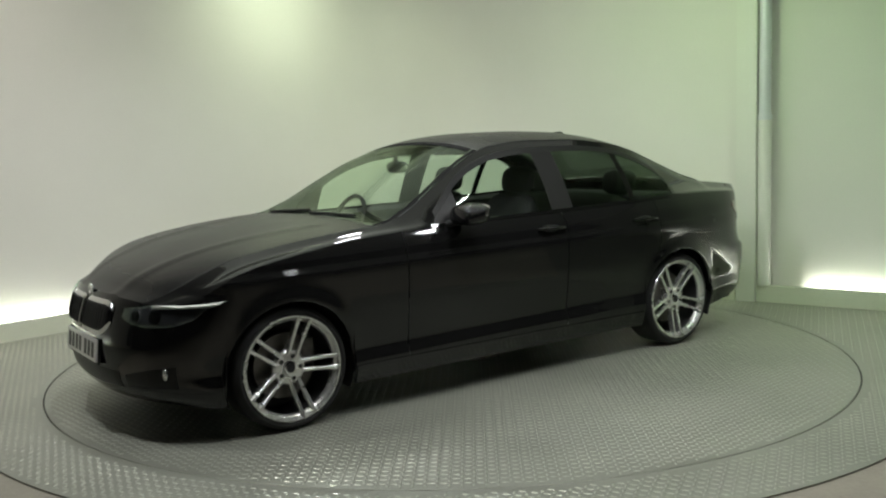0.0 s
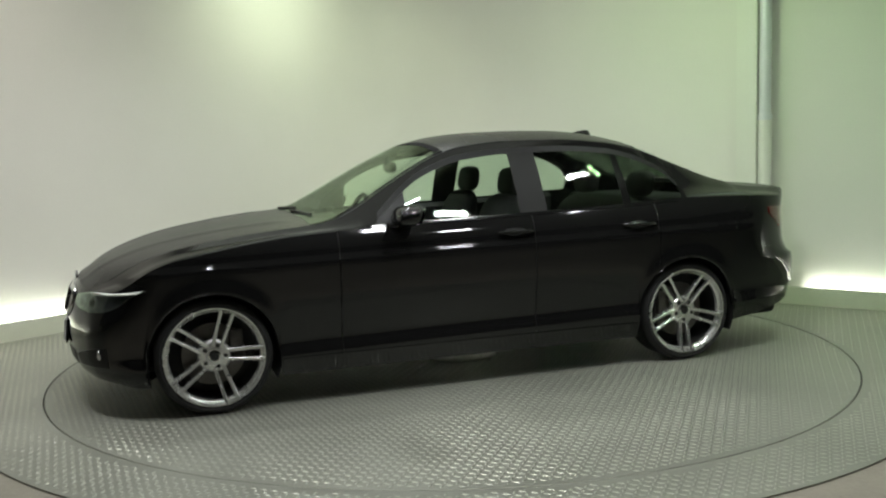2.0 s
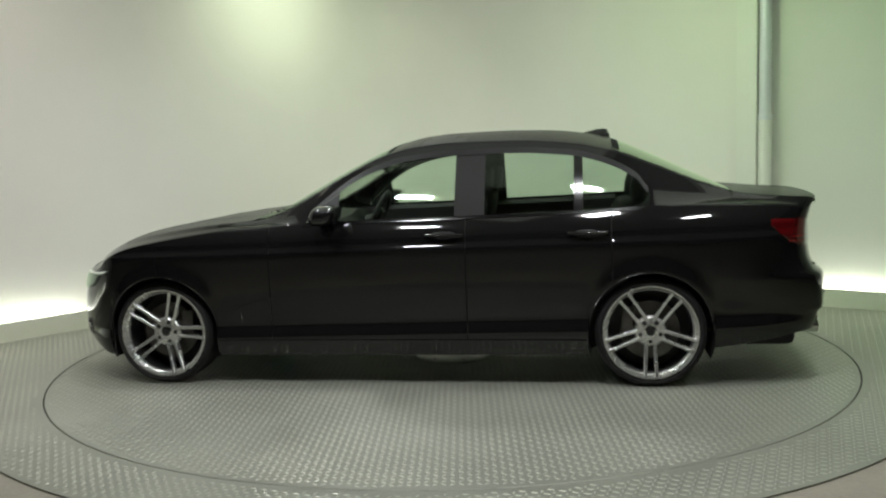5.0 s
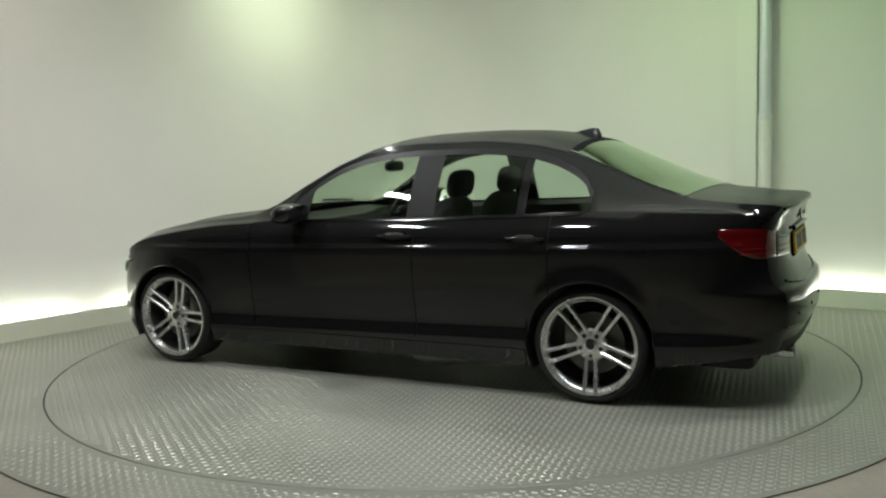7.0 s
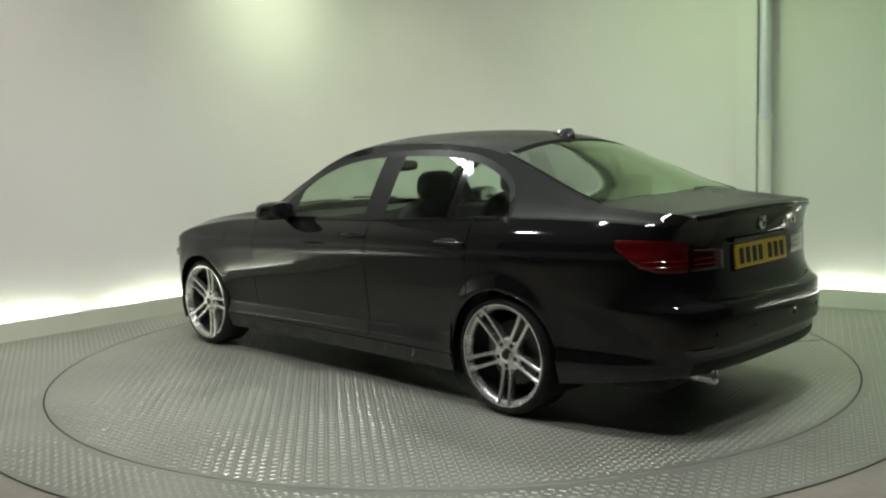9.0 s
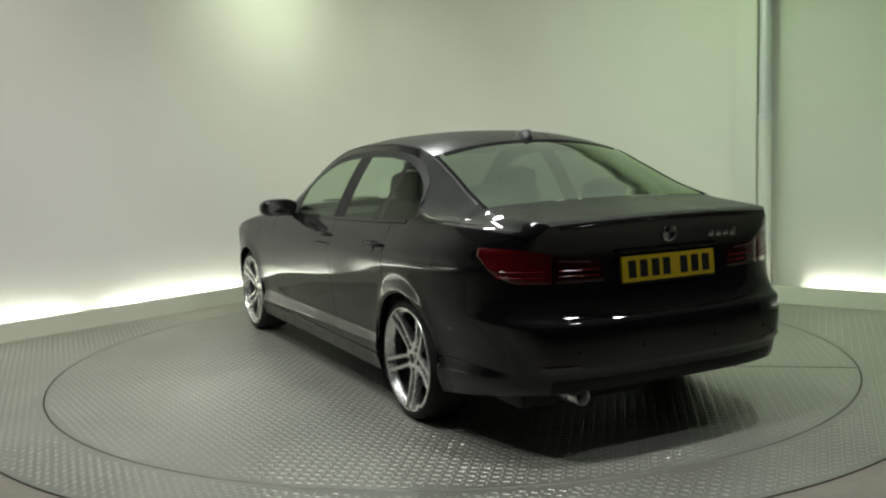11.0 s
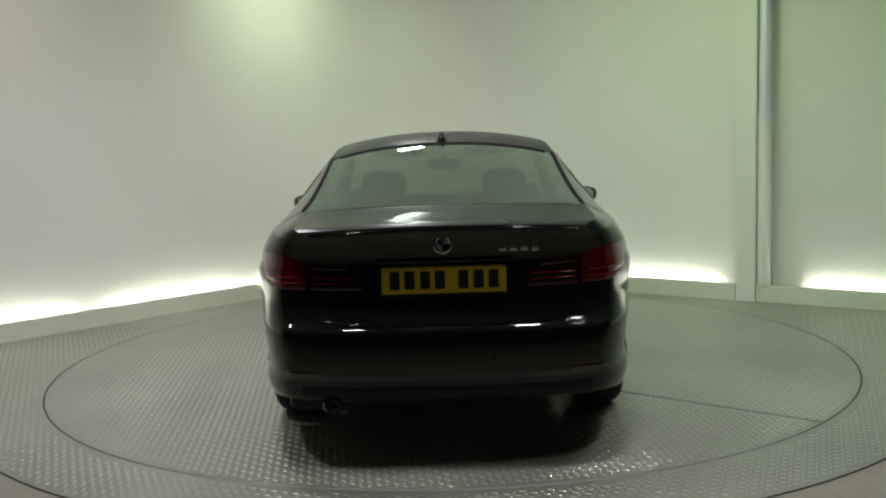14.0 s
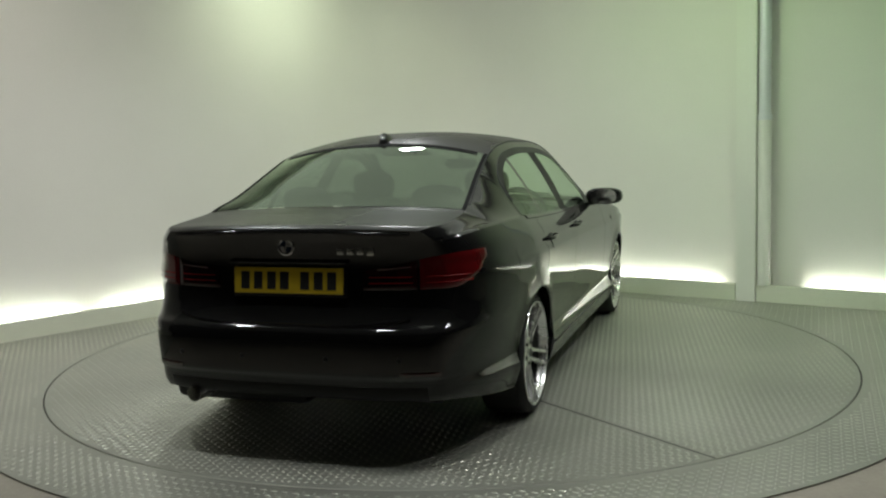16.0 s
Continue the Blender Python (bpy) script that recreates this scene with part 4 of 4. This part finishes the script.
def headrest(thing, x, y, z, wide=0.135, high=0.085):
    part("headrest", blob(x, y, z, 0.05, wide, high, 3.0, shear=-0.15), CLOTH, thing)
    for dy in (-0.06, 0.06):
        part("headrest_post", sweep([(x + 0.02, y + dy, z - high - 0.07), (x, y + dy, z - high + 0.01)], 0.007, 8), CHROME, thing)


def cabin():
    for y in (0.37, -0.37):
        st = seat(-0.12, y, 0.245, 1.01, "dark leather front seat")
        headrest(st, -0.345, 0, 1.12)
    bench = seat(-1.02, 0.0, 0.62, 0.96, "dark leather rear bench")
    for y in (0.37, -0.37):
        headrest(bench, -0.36, y, 1.065, 0.14, 0.085)
    part("parcel_shelf", box(-1.60, 0, 0.965, 0.50, 1.18, 0.025, bevel=0.008), CLOTH, car, "dark parcel shelf")
    # dashboard
    bm = bmesh.new()
    rows = []
    for k in range(15):
        y = -0.70 + 1.4 * k / 14
        hood = 0.03 * math.exp(-((y + 0.37) / 0.17) ** 2)
        rows.append([(0.52, y, 0.52), (0.46, y, 0.70), (0.45, y, 0.84 + hood), (0.50, y, 0.905 + hood), (0.62, y, 0.915 + hood * 0.4), (0.84, y, 0.925), (0.86, y, 0.85)])
    grid_faces(bm, rows)
    bmesh.ops.recalc_face_normals(bm, faces=bm.faces)
    part("dashboard", bm, TRIM, car, "dark moulded dashboard")
    tilt = Matrix.Translation((0.36, -0.37, 0.875)) @ Matrix.Rotation(radians(-24), 4, "Y")
    wheel_thing = new("steering_wheel")
    wheel_thing.parent = car
    wheel_thing.matrix_local = tilt
    tagged(wheel_thing, "black leather steering wheel")
    bm = lathe(bmesh.new(), [(0.182 + 0.015 * math.cos(a), 0.015 * math.sin(a)) for a in (2 * math.pi * k / 10 for k in range(10))], "x", 44, close=True)
    part("wheel_rim", bm, TRIM, wheel_thing)
    part("airbag_pad", blob(0.01, 0, 0, 0.03, 0.075, 0.065), TRIM, wheel_thing)
    for a in (0.1, math.pi - 0.1, -math.pi / 2):
        part("wheel_spoke", sweep([(0.01, 0.06 * math.cos(a), 0.06 * math.sin(a)), (0, 0.178 * math.cos(a), 0.178 * math.sin(a))], 0.016, 8), TRIM, wheel_thing)
    part("steering_column", sweep([(0.37, -0.37, 0.87), (0.52, -0.37, 0.82)], 0.04), TRIM, car)
    part("inner_mirror", blob(0.20, 0.0, 1.225, 0.022, 0.115, 0.036, 3), TRIM, car, "dark rear-view mirror")
    part("mirror_mount", sweep([(0.22, 0, 1.24), (0.21, 0, 1.29)], 0.016), TRIM, car)
    for y in (0.34, -0.34):
        part("sun_visor", box(-0.06, y * 0.9, 1.315, 0.16, 0.34, 0.012, Matrix.Rotation(radians(14), 3, "Y"), 0.005), GREYCLOTH, car)
    # lining under the roof
    bm = bmesh.new()
    rows = []
    for i in range(14):
        s = 0.0 - i * 0.09
        yr = interp(s, RAILY) - 0.02
        rows.append([(s, yr * k / 6, crown(s, yr * k / 6) - 0.028) for k in range(-6, 7)])
    grid_faces(bm, rows)
    part("headlining", bm, GREYCLOTH, car, "grey roof lining")


def screen_frames():
    """Black borders of the front and rear glass, just under the surface."""
    for nm, s0, s1, wide in (("windscreen_border", 0.86, 0.05, 0.03), ("rear_window_border", -1.22, -1.86, 0.018)):
        for side in (1, -1):
            bm = bmesh.new()
            rows = []
            for i in range(21):
                s = s0 + (s1 - s0) * i / 20
                yr = interp(s, RAILY)
                rows.append([(s, side * (yr - wide * k / 3), crown(s, yr - wide * k / 3) + 0.002) for k in range(4)])
            grid_faces(bm, rows)
            part(nm, bm, FRIT, car)
        bm = bmesh.new()
        rows = []
        for s in ((s1, s1 + 0.03 * (1 if s0 > 0 else -1) * 0 + 0.02, s1 + 0.04) if s0 > 0 else (s0, s0 - 0.02, s0 - 0.04)):
            yr = interp(s, RAILY) - 0.05
            rows.append([(s, yr * k / 12, crown(s, yr * k / 12) + 0.002) for k in range(-12, 13)])
        grid_faces(bm, rows)
        part(nm, bm, FRIT, car)


def ends():
    for side in (1, -1):
        window_trim(side)
        door_handle(-0.285, 0.852, side)
        door_handle(-1.075, 0.852, side)
        wing_mirror(side)
        tail_lamp(side)
        head_lamp(side)
        grille(side)
        # rear reflector and front fog recess
        part("rear_reflector", patch("rear", [(0.4, 0.400), (0.9, 0.400)], [(0.4, 0.418), (0.9, 0.418)], 0.52, 0.68, 0.004, 10, 2, side), DARKRED, car, "dark red rear reflector")
        part("corner_intake", patch("front", [(0.4, 0.25), (0.75, 0.27)], [(0.4, 0.30), (0.75, 0.385)], 0.46, 0.70, 0.003, 12, 6, side), TRIM, car, "black corner air intake")
        part("wiper", sweep([(0.845 - 0.02 * k, y, crown(0.845 - 0.02 * k, y) + 0.007) for k, y in enumerate((side * 0.26 - 0.22, side * 0.26, side * 0.26 + 0.22))], 0.007, 8), TRIM, car, "black wiper")
    part("lower_intake", patch("front", [(-0.5, 0.25), (0, 0.235), (0.5, 0.25)], [(-0.5, 0.325), (0, 0.33), (0.5, 0.325)], -0.42, 0.42, 0.004, 32, 6), TRIM, car, "black lower air intake")
    plate("front", 0.405, WHITE, "white number plate with black bars")
    plate("rear", 0.789, YELLOW, "yellow number plate with black bars")
    badge("front", 0.668, 0.038)
    badge("rear", 0.937, 0.040)
    # model lettering, as plain bars
    for k in range(4):
        y = -0.250 - k * 0.045
        p = skin("rear", y, 0.915, 0.002)
        part("lettering_bar", box(p.x, y, 0.915, 0.006, 0.030, 0.026 if k < 3 else 0.034, bevel=0.002), ALLOY, car, "silver lettering bar")
    # boot lid edge over the plate and the number plate lamps
    part("boot_handle", sweep([(skin("rear", 0, 0.865).x - 0.008, y, 0.868) for y in np.linspace(-0.28, 0.28, 9)], 0.012, 10, 0.8), PAINT, car, "black boot lid grab strip")
    for q in (-0.52, -0.20, 0.20, 0.52):
        p = skin("rear", q, 0.47, 0.0)
        part("parking_sensor", blob(p.x, p.y, p.z, 0.005, 0.011, 0.011, 2.0, 14, 8), TRIM, car)
    part("boot_lip", sweep([skin("rear", y, crown(REAR_S, y) - 0.016, 0.002) for y in np.linspace(-0.56, 0.56, 25)], 0.008, 8), PAINT, car, "black boot lid lip")
    part("bumper_step", sweep([skin("rear", y, 0.602 + 0.03 * (abs(y) / 0.55) ** 4, 0.001) for y in np.linspace(-0.55, 0.55, 31)], 0.007, 8), PAINT, car)
    # lower rear apron and exhaust
    part("rear_apron", patch("rear", [(-0.7, 0.29), (0, 0.286), (0.7, 0.29)], [(-0.7, 0.345), (0, 0.345), (0.7, 0.345)], -0.62, 0.62, 0.005, 40, 4), TRIM, car, "matt black rear apron")
    pipe = bmesh.new()
    lathe(pipe, [(0.030, 0.22), (0.036, 0.20), (0.037, 0.0), (0.034, -0.004), (0.031, 0.0), (0.030, 0.15), (0.001, 0.15)], "x", 28, (-2.355, 0.49, 0.268))
    part("exhaust_pipe", pipe, ALLOY, car, "dull steel exhaust pipe")
    part("silencer", box(-2.05, 0.35, 0.26, 0.3, 0.7, 0.13, bevel=0.04), TRIM, car)
    # roof fin
    bm = bmesh.new()
    rows = []
    for x, w, h in ((-1.05, 0.004, 0.002), (-1.09, 0.022, 0.018), (-1.14, 0.030, 0.040), (-1.18, 0.030, 0.054), (-1.205, 0.026, 0.056), (-1.22, 0.016, 0.030), (-1.225, 0.004, 0.0)):
        zb = crown(x, 0) - 0.004
        rows.append([(x, -w, zb), (x, -w * 0.75, zb + h * 0.45), (x, -w * 0.32, zb + h * 0.9), (x, 0, zb + h), (x, w * 0.32, zb + h * 0.9), (x, w * 0.75, zb + h * 0.45), (x, w, zb)])
    grid_faces(bm, rows)
    bmesh.ops.recalc_face_normals(bm, faces=bm.faces)
    part("roof_aerial", bm, GLOSS, car, "black shark-fin roof aerial")


ends()
cabin()
screen_frames()


# ---- what moves ----
CAR_X, CAR_Y = 0.172, 0.008     # the car's middle on the turntable


def motions():
    walk(table, [(t, pose(0, 0, 0, 0, 0, a)) for t, a in HEADING])
    walk(car, [(t, pose(0, 0, 0, 0, 0, a) @ pose(CAR_X, CAR_Y, 0.003)) for t, a in HEADING])


motions()
